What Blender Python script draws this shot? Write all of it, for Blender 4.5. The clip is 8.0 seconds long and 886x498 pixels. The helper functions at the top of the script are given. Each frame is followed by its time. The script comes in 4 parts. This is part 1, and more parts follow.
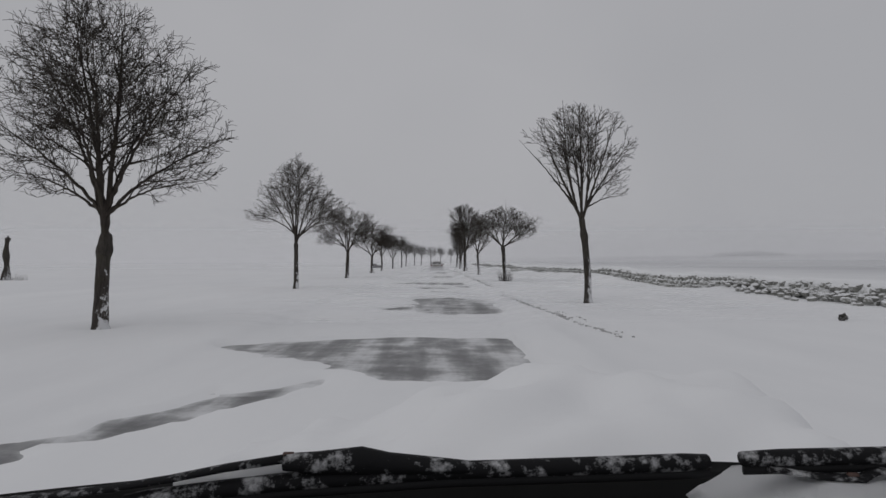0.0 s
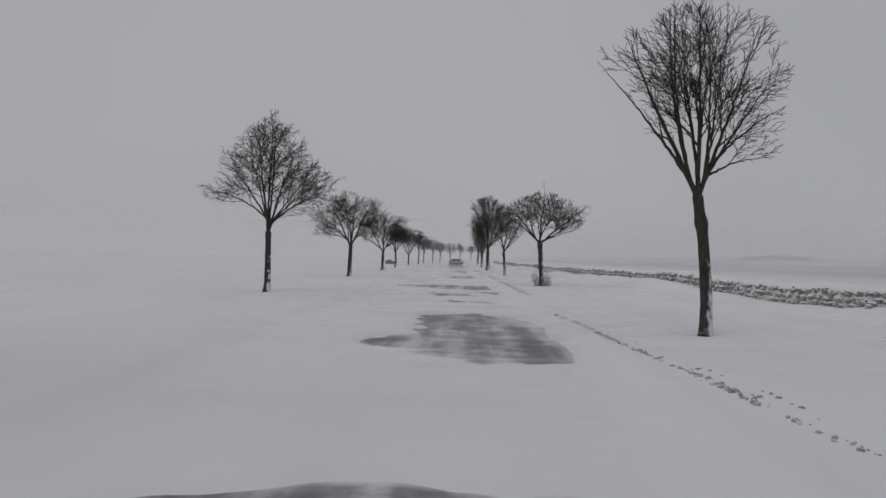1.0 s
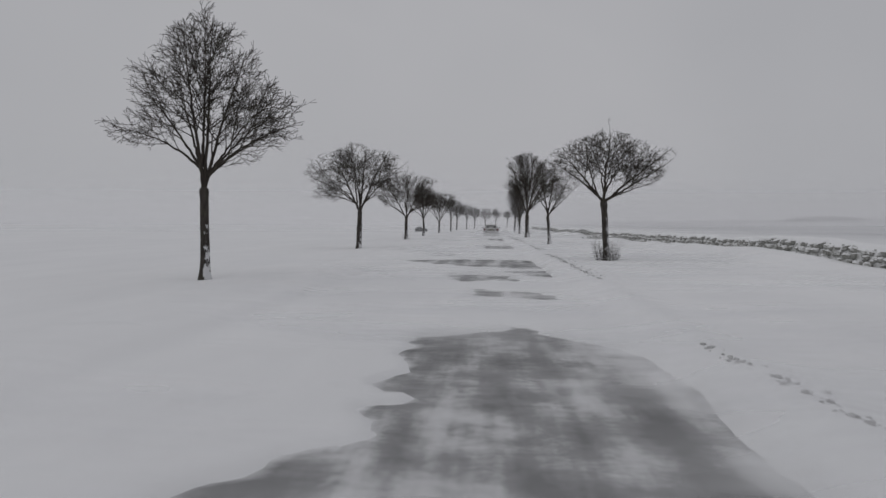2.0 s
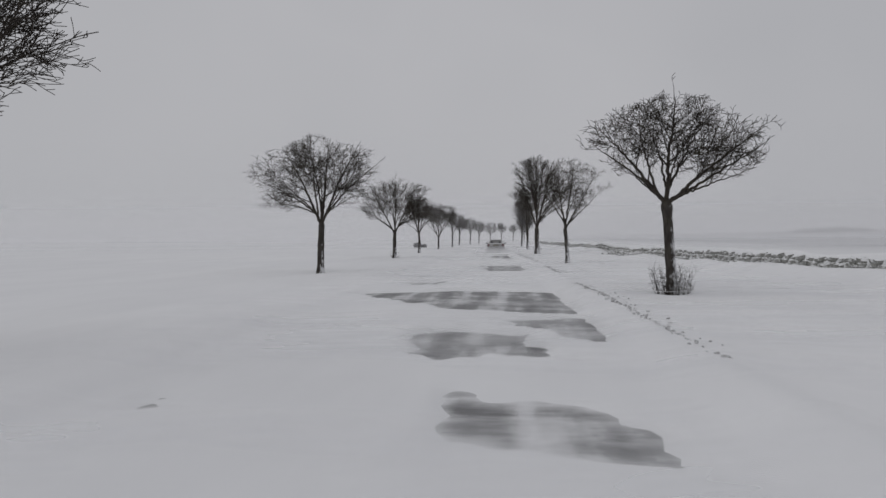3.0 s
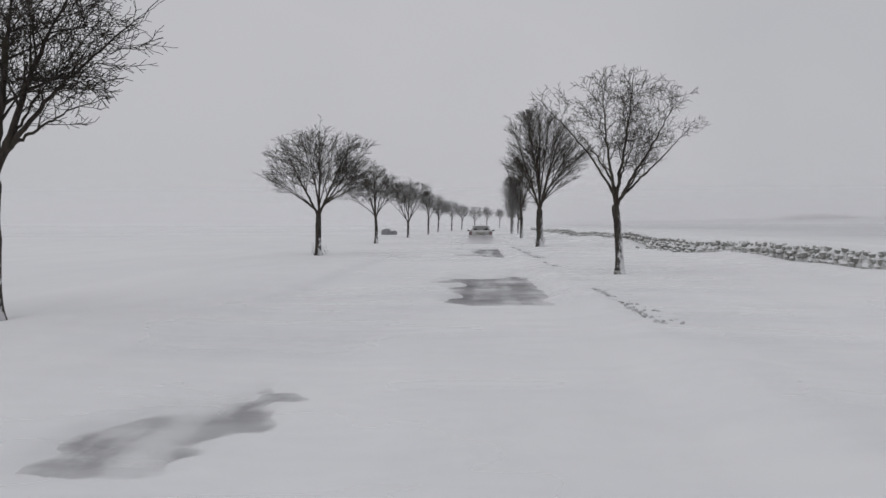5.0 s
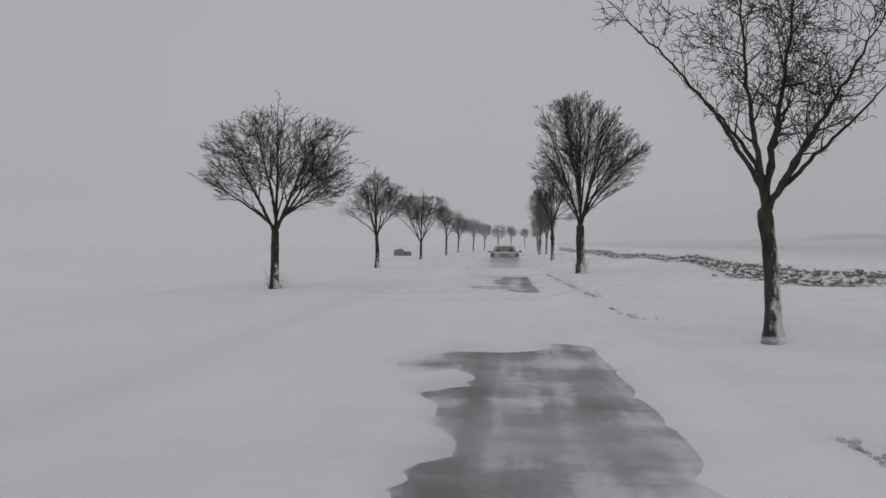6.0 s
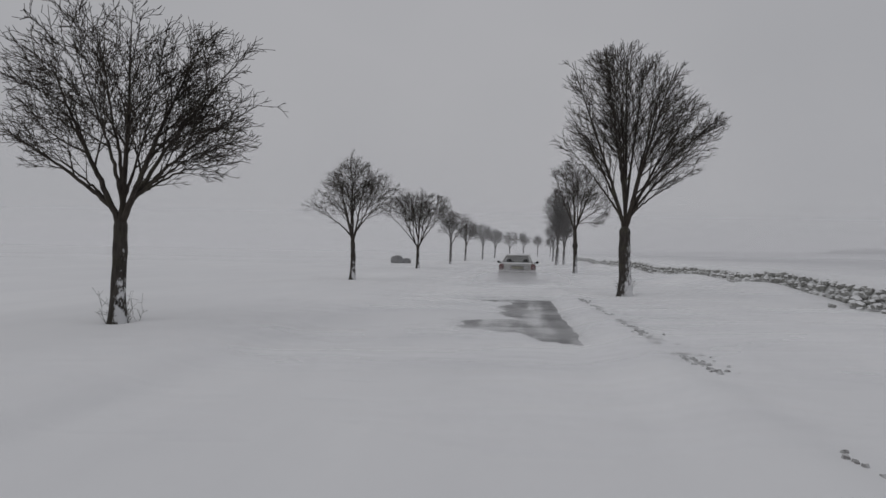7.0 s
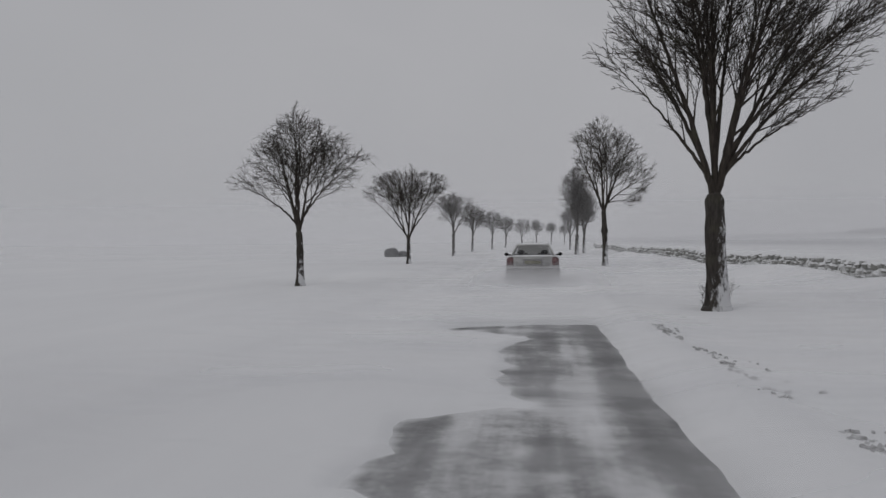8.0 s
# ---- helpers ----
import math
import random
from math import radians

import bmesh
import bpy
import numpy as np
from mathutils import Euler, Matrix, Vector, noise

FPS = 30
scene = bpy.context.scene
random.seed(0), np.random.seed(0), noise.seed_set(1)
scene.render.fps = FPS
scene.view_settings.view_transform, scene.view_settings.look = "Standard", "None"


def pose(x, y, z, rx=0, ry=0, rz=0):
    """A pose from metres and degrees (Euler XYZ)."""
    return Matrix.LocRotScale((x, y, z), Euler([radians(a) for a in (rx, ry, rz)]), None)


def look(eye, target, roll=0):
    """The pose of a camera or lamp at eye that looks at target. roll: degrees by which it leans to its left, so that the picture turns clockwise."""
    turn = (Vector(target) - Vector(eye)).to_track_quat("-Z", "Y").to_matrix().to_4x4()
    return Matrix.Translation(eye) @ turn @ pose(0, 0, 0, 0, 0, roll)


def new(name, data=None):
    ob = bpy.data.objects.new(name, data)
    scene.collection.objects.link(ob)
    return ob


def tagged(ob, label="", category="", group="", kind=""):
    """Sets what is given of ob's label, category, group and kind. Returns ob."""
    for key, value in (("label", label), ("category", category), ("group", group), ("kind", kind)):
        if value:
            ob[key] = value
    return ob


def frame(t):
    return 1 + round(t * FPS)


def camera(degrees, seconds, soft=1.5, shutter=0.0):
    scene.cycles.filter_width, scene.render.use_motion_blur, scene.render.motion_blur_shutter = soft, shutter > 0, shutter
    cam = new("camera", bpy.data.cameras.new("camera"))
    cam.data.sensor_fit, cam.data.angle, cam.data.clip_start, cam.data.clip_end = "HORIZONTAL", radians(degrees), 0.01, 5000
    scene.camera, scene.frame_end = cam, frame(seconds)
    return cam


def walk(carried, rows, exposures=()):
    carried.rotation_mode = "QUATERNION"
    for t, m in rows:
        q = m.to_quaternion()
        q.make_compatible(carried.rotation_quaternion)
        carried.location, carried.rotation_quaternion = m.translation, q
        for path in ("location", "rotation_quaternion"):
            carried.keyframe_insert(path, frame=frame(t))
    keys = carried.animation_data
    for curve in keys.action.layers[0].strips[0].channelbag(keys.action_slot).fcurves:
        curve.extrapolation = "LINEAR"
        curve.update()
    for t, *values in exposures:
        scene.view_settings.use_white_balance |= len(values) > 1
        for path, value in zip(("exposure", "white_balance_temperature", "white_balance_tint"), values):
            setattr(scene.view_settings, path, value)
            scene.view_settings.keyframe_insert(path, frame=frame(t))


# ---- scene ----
# ---- camera and its walk ----
cam = camera(66.79, 8.0, soft=1.5)
PATH = [
    (0, -0.0572, 0, 1.3986, -0.4726, 0.9641, 0.2435),
    (0.5, -0.0565, 4.2757, 1.4181, 2.1979, 0.6683, -0.6806),
    (1, -0.0567, 8.6567, 1.4228, 1.1913, 0.6883, -1.0423),
    (1.5, -0.0167, 12.9858, 1.4246, 2.0251, -0.8404, -1.4901),
    (1.7, 0.0003, 14.735, 1.4052, 3.2881, -2.3553, -1.3135),
    (2.8, 0.0848, 24.4393, 1.4513, 4.7909, -1.0961, 1.2597),
    (3, 0.1071, 26.198, 1.4228, 4.7176, -0.9206, 0.444),
    (3.5, 0.1624, 30.593, 1.4229, 5.1506, -3.085, -0.0711),
    (4, 0.1531, 35.0576, 1.4114, 4.5329, -0.3253, 0.4722),
    (4.5, 0.1005, 39.4876, 1.4202, 2.8719, -3.3899, 0.0691),
    (5, 0.0466, 43.9886, 1.4114, 3.4456, -2.1657, 0.196),
    (5.2, 0.0321, 45.7727, 1.4078, 4.4398, -1.3062, 1.4162),
    (6.3, -0.0056, 55.4582, 1.4312, 5.5814, -0.4329, -0.2291),
    (6.5, -0.0277, 57.2523, 1.4145, 3.9379, -0.256, 1.1903),
    (7, -0.0992, 61.813, 1.4248, 6.4542, 0.0756, -1.003),
    (7.5, -0.1578, 66.3593, 1.4196, 6.8333, 0.0133, 0.4252),
    (8, -0.2095, 70.9457, 1.4094, 7.4832, -0.734, 0.5617),
]
walk(cam, [(t, pose(x, y, z, 90 + pitch, roll, yaw)) for t, x, y, z, yaw, pitch, roll in PATH],
     exposures=[(0.0, 0.07), (1.5, 0.05), (2.8, 0.24), (3.5, 0.22), (4.0, 0.2), (4.5, 0.32), (5.0, 0.45), (5.2, 0.44), (6.3, 0.09), (8.0, 0.06)])

# ---- world: an even overcast winter sky ----
world = bpy.data.worlds.new("overcast_sky")
scene.world = world
world.use_nodes = True
wt = world.node_tree
wt.nodes.clear()
w_out = wt.nodes.new("ShaderNodeOutputWorld")
w_sky = wt.nodes.new("ShaderNodeTexSky")
w_sky.sky_type, w_sky.sun_disc = "NISHITA", False
w_sky.sun_elevation, w_sky.sun_rotation = radians(32), radians(250)
w_sky.dust_density = 6.0
w_grey = wt.nodes.new("ShaderNodeHueSaturation")
w_grey.inputs["Saturation"].default_value = 0.0
w_veil = wt.nodes.new("ShaderNodeBackground")
w_blue = wt.nodes.new("ShaderNodeBackground")
w_add = wt.nodes.new("ShaderNodeAddShader")
w_blue.inputs["Strength"].default_value = 0.003
w_dir, w_sep, w_tone = wt.nodes.new("ShaderNodeTexCoord"), wt.nodes.new("ShaderNodeSeparateXYZ"), wt.nodes.new("ShaderNodeValToRGB")
w_clouds = wt.nodes.new("ShaderNodeTexNoise")
w_clouds.inputs["Scale"].default_value, w_clouds.inputs["Detail"].default_value = 2.2, 3.0
w_sum, w_mul = wt.nodes.new("ShaderNodeMath"), wt.nodes.new("ShaderNodeMath")
w_mul.operation, w_mul.inputs[1].default_value = "MULTIPLY", 0.5
wt.links.new(w_dir.outputs["Generated"], w_sep.inputs[0])
wt.links.new(w_dir.outputs["Generated"], w_clouds.inputs["Vector"])
wt.links.new(w_sep.outputs["X"], w_mul.inputs[0])
wt.links.new(w_mul.outputs[0], w_sum.inputs[0])
wt.links.new(w_clouds.outputs["Fac"], w_sum.inputs[1])
w_stops = ((0.1, (0.345, 0.348, 0.367, 1)), (0.45, (0.366, 0.367, 0.386, 1)), (0.8, (0.335, 0.338, 0.358, 1)))
w_tone.color_ramp.elements.new(0.5)
for e, (at, colour) in zip(w_tone.color_ramp.elements, w_stops):
    e.position, e.color = at, colour
wt.links.new(w_sum.outputs[0], w_tone.inputs[0])
wt.links.new(w_tone.outputs[0], w_veil.inputs["Color"])
wt.links.new(w_sky.outputs[0], w_grey.inputs["Color"])
wt.links.new(w_grey.outputs[0], w_blue.inputs["Color"])
wt.links.new(w_blue.outputs[0], w_add.inputs[0])
wt.links.new(w_veil.outputs[0], w_add.inputs[1])
wt.links.new(w_add.outputs[0], w_out.inputs[0])

sun_data = bpy.data.lights.new("veiled_sun", "SUN")
sun_data.energy, sun_data.angle, sun_data.color = 0.26, radians(70), (1.0, 0.98, 0.95)
sun = new("veiled_sun", sun_data)
sun.matrix_world = look((0, 0, 60), (38, 15, 0))


# ---- materials ----
def nodes_of(name):
    m = bpy.data.materials.new(name)
    m.use_nodes = True
    t = m.node_tree
    return m, t, t.nodes["Principled BSDF"]


def noise_node(t, scale, detail=4.0, rough=0.55, stretch=None, coords="Object"):
    tc = t.nodes.new("ShaderNodeTexCoord")
    n = t.nodes.new("ShaderNodeTexNoise")
    n.inputs["Scale"].default_value, n.inputs["Detail"].default_value = scale, detail
    n.inputs["Roughness"].default_value = rough
    if stretch:
        mp = t.nodes.new("ShaderNodeMapping")
        mp.inputs["Scale"].default_value = stretch
        t.links.new(tc.outputs[coords], mp.inputs["Vector"])
        t.links.new(mp.outputs[0], n.inputs["Vector"])
    else:
        t.links.new(tc.outputs[coords], n.inputs["Vector"])
    return n.outputs["Fac"]


def ramp(t, fac, stops):
    r = t.nodes.new("ShaderNodeValToRGB")
    while len(r.color_ramp.elements) < len(stops):
        r.color_ramp.elements.new(0.5)
    for e, (p, c) in zip(r.color_ramp.elements, stops):
        e.position, e.color = p, (*c, 1) if len(c) == 3 else c
    t.links.new(fac, r.inputs[0])
    return r.outputs[0]


def math_node(t, op, a, b):
    n = t.nodes.new("ShaderNodeMath")
    n.operation, n.use_clamp = op, False
    for i, v in enumerate((a, b)):
        if isinstance(v, (int, float)):
            n.inputs[i].default_value = v
        else:
            t.links.new(v, n.inputs[i])
    return n.outputs[0]


def mix(t, fac, a, b):
    n = t.nodes.new("ShaderNodeMix")
    n.data_type = "RGBA"
    t.links.new(fac, n.inputs[0])
    for i, v in ((6, a), (7, b)):
        if isinstance(v, tuple):
            n.inputs[i].default_value = (*v, 1)
        else:
            t.links.new(v, n.inputs[i])
    return n.outputs[2]


def bump(t, bsdf, height, strength, distance):
    b = t.nodes.new("ShaderNodeBump")
    b.inputs["Strength"].default_value, b.inputs["Distance"].default_value = strength, distance
    t.links.new(height, b.inputs["Height"])
    t.links.new(b.outputs[0], bsdf.inputs["Normal"])


def normal_axis(t, axis):
    g = t.nodes.new("ShaderNodeNewGeometry")
    s = t.nodes.new("ShaderNodeSeparateXYZ")
    t.links.new(g.outputs["Normal"], s.inputs[0])
    return s.outputs[axis]


def snow_material():
    m, t, b = nodes_of("wind_blown_snow")
    streaks = noise_node(t, 0.5, 5, 0.6, (1.0, 0.28, 1.0))
    broad = noise_node(t, 0.06, 3, 0.5)
    col = mix(t, ramp(t, streaks, [(0.3, (0, 0, 0)), (0.75, (1, 1, 1))]), (0.785, 0.791, 0.805), (0.865, 0.87, 0.88))
    col = mix(t, ramp(t, broad, [(0.35, (0, 0, 0)), (0.7, (0.6, 0.6, 0.6))]), col, (0.76, 0.766, 0.785))
    t.links.new(col, b.inputs["Base Color"])
    b.inputs["Roughness"].default_value = 0.75
    b.inputs["Specular IOR Level"].default_value = 0.15
    fine = noise_node(t, 5.0, 8, 0.65, (1.0, 0.4, 1.0))
    bump(t, b, fine, 0.12, 0.03)
    return m


def field_material():
    """Snow of the open fields: thin, with soil and stubble showing through far beyond the wall."""
    m, t, b = nodes_of("open_field_snow")
    streaks = noise_node(t, 0.5, 5, 0.6, (1.0, 0.28, 1.0))
    snow_col = mix(t, ramp(t, streaks, [(0.3, (0, 0, 0)), (0.75, (1, 1, 1))]), (0.785, 0.791, 0.805), (0.865, 0.87, 0.88))
    tc = t.nodes.new("ShaderNodeTexCoord")
    sep = t.nodes.new("ShaderNodeSeparateXYZ")
    t.links.new(tc.outputs["Object"], sep.inputs[0])
    side = t.nodes.new("ShaderNodeMapRange")
    side.inputs["From Min"].default_value, side.inputs["From Max"].default_value = 18, 55
    t.links.new(sep.outputs["X"], side.inputs["Value"])
    patch = noise_node(t, 0.012, 5, 0.6, (0.5, 1.0, 1.0))
    fac = math_node(t, "MULTIPLY", side.outputs[0], ramp(t, patch, [(0.3, (0.35, 0.35, 0.35)), (0.55, (0.95, 0.95, 0.95))]))
    t.links.new(mix(t, fac, snow_col, (0.55, 0.555, 0.575)), b.inputs["Base Color"])
    b.inputs["Roughness"].default_value = 0.8
    b.inputs["Specular IOR Level"].default_value = 0.1
    return m


def asphalt_material():
    m, t, b = nodes_of("icy_asphalt")
    base = mix(t, noise_node(t, 90, 3), (0.045, 0.045, 0.047), (0.085, 0.085, 0.088))
    bands = noise_node(t, 1.5, 4, 0.5, (1.3, 0.12, 1.0))
    blots = noise_node(t, 1.1, 7, 0.68)
    wisps = noise_node(t, 2.6, 5, 0.6, (0.3, 1.0, 1.0))
    both = math_node(t, "ADD", math_node(t, "MULTIPLY", bands, 0.46), math_node(t, "MULTIPLY", blots, 0.40))
    both = math_node(t, "ADD", both, math_node(t, "MULTIPLY", wisps, 0.14))
    veil = ramp(t, both, [(0.42, (0.13, 0.13, 0.13)), (0.49, (0.3, 0.3, 0.3)), (0.55, (0.68, 0.68, 0.68)), (0.63, (0.95, 0.95, 0.95))])
    rim = t.nodes.new("ShaderNodeAttribute")
    rim.attribute_name = "dust"
    edge = math_node(t, "ADD", rim.outputs["Fac"], math_node(t, "MULTIPLY", math_node(t, "SUBTRACT", wisps, 0.5), 1.1))
    veil = mix(t, ramp(t, edge, [(0.25, (0, 0, 0)), (0.85, (0.95, 0.95, 0.95))]), veil, (1.0, 1.0, 1.0))
    t.links.new(mix(t, veil, base, (0.78, 0.785, 0.80)), b.inputs["Base Color"])
    b.inputs["Roughness"].default_value = 0.55
    bump(t, b, noise_node(t, 140, 2), 0.3, 0.004)
    return m


def bark_material(name, dark, light, snowed, bare_till=0.79):
    """Bark with lichen and, on the weather side, snow blown into the cracks."""
    m, t, b = nodes_of(name)
    grain = noise_node(t, 16, 7, 0.65, (1.0, 1.0, 0.22))
    col = mix(t, ramp(t, grain, [(0.3, (0, 0, 0)), (0.72, (1, 1, 1))]), dark, light)
    moss = noise_node(t, 2.2, 4)
    col = mix(t, ramp(t, moss, [(0.52, (0, 0, 0)), (0.72, (0.5, 0.5, 0.5))]), col, (0.075, 0.075, 0.045))
    if snowed:
        tc = t.nodes.new("ShaderNodeTexCoord")
        sep = t.nodes.new("ShaderNodeSeparateXYZ")
        t.links.new(tc.outputs["Object"], sep.inputs[0])
        low = t.nodes.new("ShaderNodeMapRange")
        low.inputs["From Min"].default_value, low.inputs["From Max"].default_value = 1.7, 0.0
        t.links.new(sep.outputs["Z"], low.inputs["Value"])
        side = math_node(t, "ADD", normal_axis(t, "X"), math_node(t, "MULTIPLY", normal_axis(t, "Y"), -0.6))
        amount = math_node(t, "ADD", math_node(t, "MULTIPLY", side, 0.22), math_node(t, "MULTIPLY", low.outputs[0], 0.3))
        amount = math_node(t, "ADD", amount, noise_node(t, 9, 6, 0.7, (1, 1, 0.5)))
        fac = ramp(t, amount, [(bare_till, (0, 0, 0)), (bare_till + 0.16, (0.85, 0.85, 0.85))])
        col = mix(t, fac, col, (0.78, 0.785, 0.8))
    t.links.new(col, b.inputs["Base Color"])
    b.inputs["Roughness"].default_value = 0.9
    b.inputs["Specular IOR Level"].default_value = 0.2
    bump(t, b, grain, 0.8, 0.02)
    return m


def stone_material():
    m, t, b = nodes_of("field_stone")
    info = t.nodes.new("ShaderNodeObjectInfo")
    isl = t.nodes.new("ShaderNodeNewGeometry")
    vary = math_node(t, "FRACT", math_node(t, "ADD", info.outputs["Random"], isl.outputs["Random Per Island"]), 0.0)
    tone = ramp(t, vary, [(0.0, (0.10, 0.098, 0.094)), (0.5, (0.17, 0.167, 0.16)), (1.0, (0.25, 0.246, 0.236))])
    col = mix(t, noise_node(t, 12, 6, 0.6, coords="Generated"), tone, (0.14, 0.145, 0.11))
    up = math_node(t, "ADD", math_node(t, "MULTIPLY", normal_axis(t, "Z"), 0.55), noise_node(t, 5, 5, 0.65))
    up = math_node(t, "ADD", up, math_node(t, "MULTIPLY", normal_axis(t, "X"), -0.12))
    col = mix(t, ramp(t, up, [(0.56, (0.12, 0.12, 0.12)), (0.92, (0.95, 0.95, 0.95))]), col, (0.82, 0.825, 0.84))
    t.links.new(col, b.inputs["Base Color"])
    b.inputs["Roughness"].default_value = 0.88
    bump(t, b, noise_node(t, 25, 6), 0.6, 0.02)
    return m


def plain(name, colour, rough, metal=0.0, vary=0.25, scale=20, coat=0.0, shine=0.5):
    m, t, b = nodes_of(name)
    lo = tuple(c * (1 - vary) for c in colour)
    hi = tuple(min(1, c * (1 + vary)) for c in colour)
    t.links.new(mix(t, noise_node(t, scale, 6, 0.65), lo, hi), b.inputs["Base Color"])
    b.inputs["Roughness"].default_value, b.inputs["Metallic"].default_value = rough, metal
    b.inputs["Coat Weight"].default_value = coat
    b.inputs["Specular IOR Level"].default_value = shine
    return m


def dusted(name, colour, rough, metal, amount, scale=6, shine=0.5):
    """Paint or plastic with snow dust frozen on in uneven patches."""
    m, t, b = nodes_of(name)
    n = noise_node(t, scale, 7, 0.7)
    fac = ramp(t, n, [(0.62 - amount * 0.35, (0, 0, 0)), (0.8 - amount * 0.2, (0.85, 0.85, 0.85))])
    t.links.new(mix(t, fac, colour, (0.74, 0.745, 0.76)), b.inputs["Base Color"])
    t.links.new(ramp(t, fac, [(0, (rough,) * 3), (1, (0.85,) * 3)]), b.inputs["Roughness"])
    b.inputs["Metallic"].default_value, b.inputs["Specular IOR Level"].default_value = metal, shine
    bump(t, b, n, 0.25, 0.01)
    return m


def glass_material():
    """Thin car glass: clear, with the sky mirrored more towards grazing angles."""
    m, t, b = nodes_of("car_window_glass")
    t.nodes.remove(b)
    clear, gloss, both = t.nodes.new("ShaderNodeBsdfTransparent"), t.nodes.new("ShaderNodeBsdfGlossy"), t.nodes.new("ShaderNodeMixShader")
    clear.inputs["Color"].default_value = (0.88, 0.89, 0.89, 1)
    gloss.inputs["Roughness"].default_value = 0.05
    fres = t.nodes.new("ShaderNodeFresnel")
    fres.inputs["IOR"].default_value = 1.5
    t.links.new(fres.outputs[0], both.inputs[0])
    t.links.new(clear.outputs[0], both.inputs[1])
    t.links.new(gloss.outputs[0], both.inputs[2])
    t.links.new(both.outputs[0], t.nodes["Material Output"].inputs["Surface"])
    return m


SNOW, FIELD, ASPHALT = snow_material(), field_material(), asphalt_material()
BARK_SNOWY = bark_material("snow_plastered_bark", (0.021, 0.018, 0.0165), (0.085, 0.076, 0.068), True)
BARK = bark_material("rough_bark", (0.023, 0.02, 0.018), (0.088, 0.078, 0.07), True, 0.93)
TWIG = bark_material("twig_bark", (0.024, 0.020, 0.018), (0.078, 0.066, 0.056), False)
STONE = stone_material()
SOIL = dusted("frozen_soil", (0.17, 0.165, 0.158), 0.95, 0.0, 0.75, 14)
DARK_STONE = dusted("dark_field_stone", (0.055, 0.052, 0.048), 0.9, 0.0, 0.15, 9)
# base colour far paler than bark: distance haze is painted into it
HAZED_WOOD = plain("distant_wood_haze_tint", (0.50, 0.505, 0.52), 0.95, vary=0.15, scale=0.05)
FILM = plain("bale_wrap", (0.14, 0.142, 0.145), 0.6, vary=0.45, scale=3)
PAINT = dusted("dusty_silver_paint", (0.42, 0.418, 0.412), 0.38, 0.2, 0.2)
# darker grey than the body, for bumper and plate recess
LOWER_GREY = dusted("grey_lower_paint", (0.20, 0.197, 0.194), 0.6, 0.0, 0.3)
BUMPER = dusted("salted_bumper", (0.36, 0.35, 0.345), 0.5, 0.0, 0.7)
UNDER = dusted("dark_underbody", (0.03, 0.03, 0.03), 0.7, 0.0, 0.1)
GLASS = glass_material()
RED = plain("red_lamp_lens", (0.10, 0.024, 0.026), 0.35, vary=0.15, coat=0.15)
PLATE = plain("plate_yellow_grey", (0.20, 0.19, 0.13), 0.5, vary=0.2)
RUBBER = plain("black_rubber", (0.012, 0.012, 0.013), 0.7, vary=0.3, shine=0.2)
ICED = dusted("iced_black_rubber", (0.008, 0.008, 0.009), 0.75, 0.0, 0.28, 30, 0.15)
PLASTIC = plain("black_cowl_plastic", (0.010, 0.010, 0.010), 0.8, vary=0.3, shine=0.12)
HOOD = plain("dark_bonnet_paint", (0.05, 0.052, 0.056), 0.3, vary=0.1, coat=0.6)
COPPER = plain("rusty_pivot", (0.06, 0.03, 0.022), 0.6, vary=0.4)
ALLOY = plain("wheel_alloy", (0.25, 0.25, 0.25), 0.45, 0.7)


# ---- mesh helpers ----
def mesh_of(name, verts, faces, material, smooth=True):
    me = bpy.data.meshes.new(name)
    me.from_pydata([tuple(v) for v in verts], [], [tuple(f) for f in faces])
    me.materials.append(material)
    me.update()
    if smooth:
        me.polygons.foreach_set("use_smooth", [True] * len(me.polygons))
    return me


def part(name, bm, material, parent, label=""):
    me = bpy.data.meshes.new(name)
    bm.to_mesh(me)
    bm.free()
    me.materials.append(material)
    me.polygons.foreach_set("use_smooth", [True] * len(me.polygons))
    ob = new(name, me)
    ob.parent = parent
    return tagged(ob, label) if label else ob


def piece(name, me, parent, m=None, label=""):
    ob = new(name, me)
    ob.parent = parent
    if m is not None:
        ob.matrix_basis = m
    return tagged(ob, label) if label else ob


def thing(name, m, label, category, group=""):
    ob = new(name)
    ob.matrix_basis = m
    ob.empty_display_size = 0.2
    return tagged(ob, label, category, group)


def quad_mesh(name, verts, faces, material):
    me = bpy.data.meshes.new(name)
    me.vertices.add(len(verts))
    me.vertices.foreach_set("co", verts.ravel())
    me.loops.add(faces.size)
    me.loops.foreach_set("vertex_index", faces.ravel().astype(np.int32))
    me.polygons.add(len(faces))
    me.polygons.foreach_set("loop_start", np.arange(len(faces)) * 4)
    me.polygons.foreach_set("use_smooth", np.ones(len(faces), bool))
    me.materials.append(material)
    me.update()
    return me


def hash2(ix, iy, seed):
    h = np.sin(ix * 127.1 + iy * 311.7 + seed * 74.7) * 43758.5453
    return h - np.floor(h)


def value_noise(x, y, seed):
    ix, iy = np.floor(x), np.floor(y)
    fx, fy = x - ix, y - iy
    fx, fy = fx * fx * (3 - 2 * fx), fy * fy * (3 - 2 * fy)
    a, b = hash2(ix, iy, seed), hash2(ix + 1, iy, seed)
    c, d = hash2(ix, iy + 1, seed), hash2(ix + 1, iy + 1, seed)
    return (a * (1 - fx) + b * fx) * (1 - fy) + (c * (1 - fx) + d * fx) * fy - 0.5


def fbm(x, y, seed, octaves=4):
    total, amp = 0.0, 1.0
    for k in range(octaves):
        total = total + amp * value_noise(x * 2 ** k, y * 2 ** k, seed + k * 7)
        amp *= 0.5
    return total


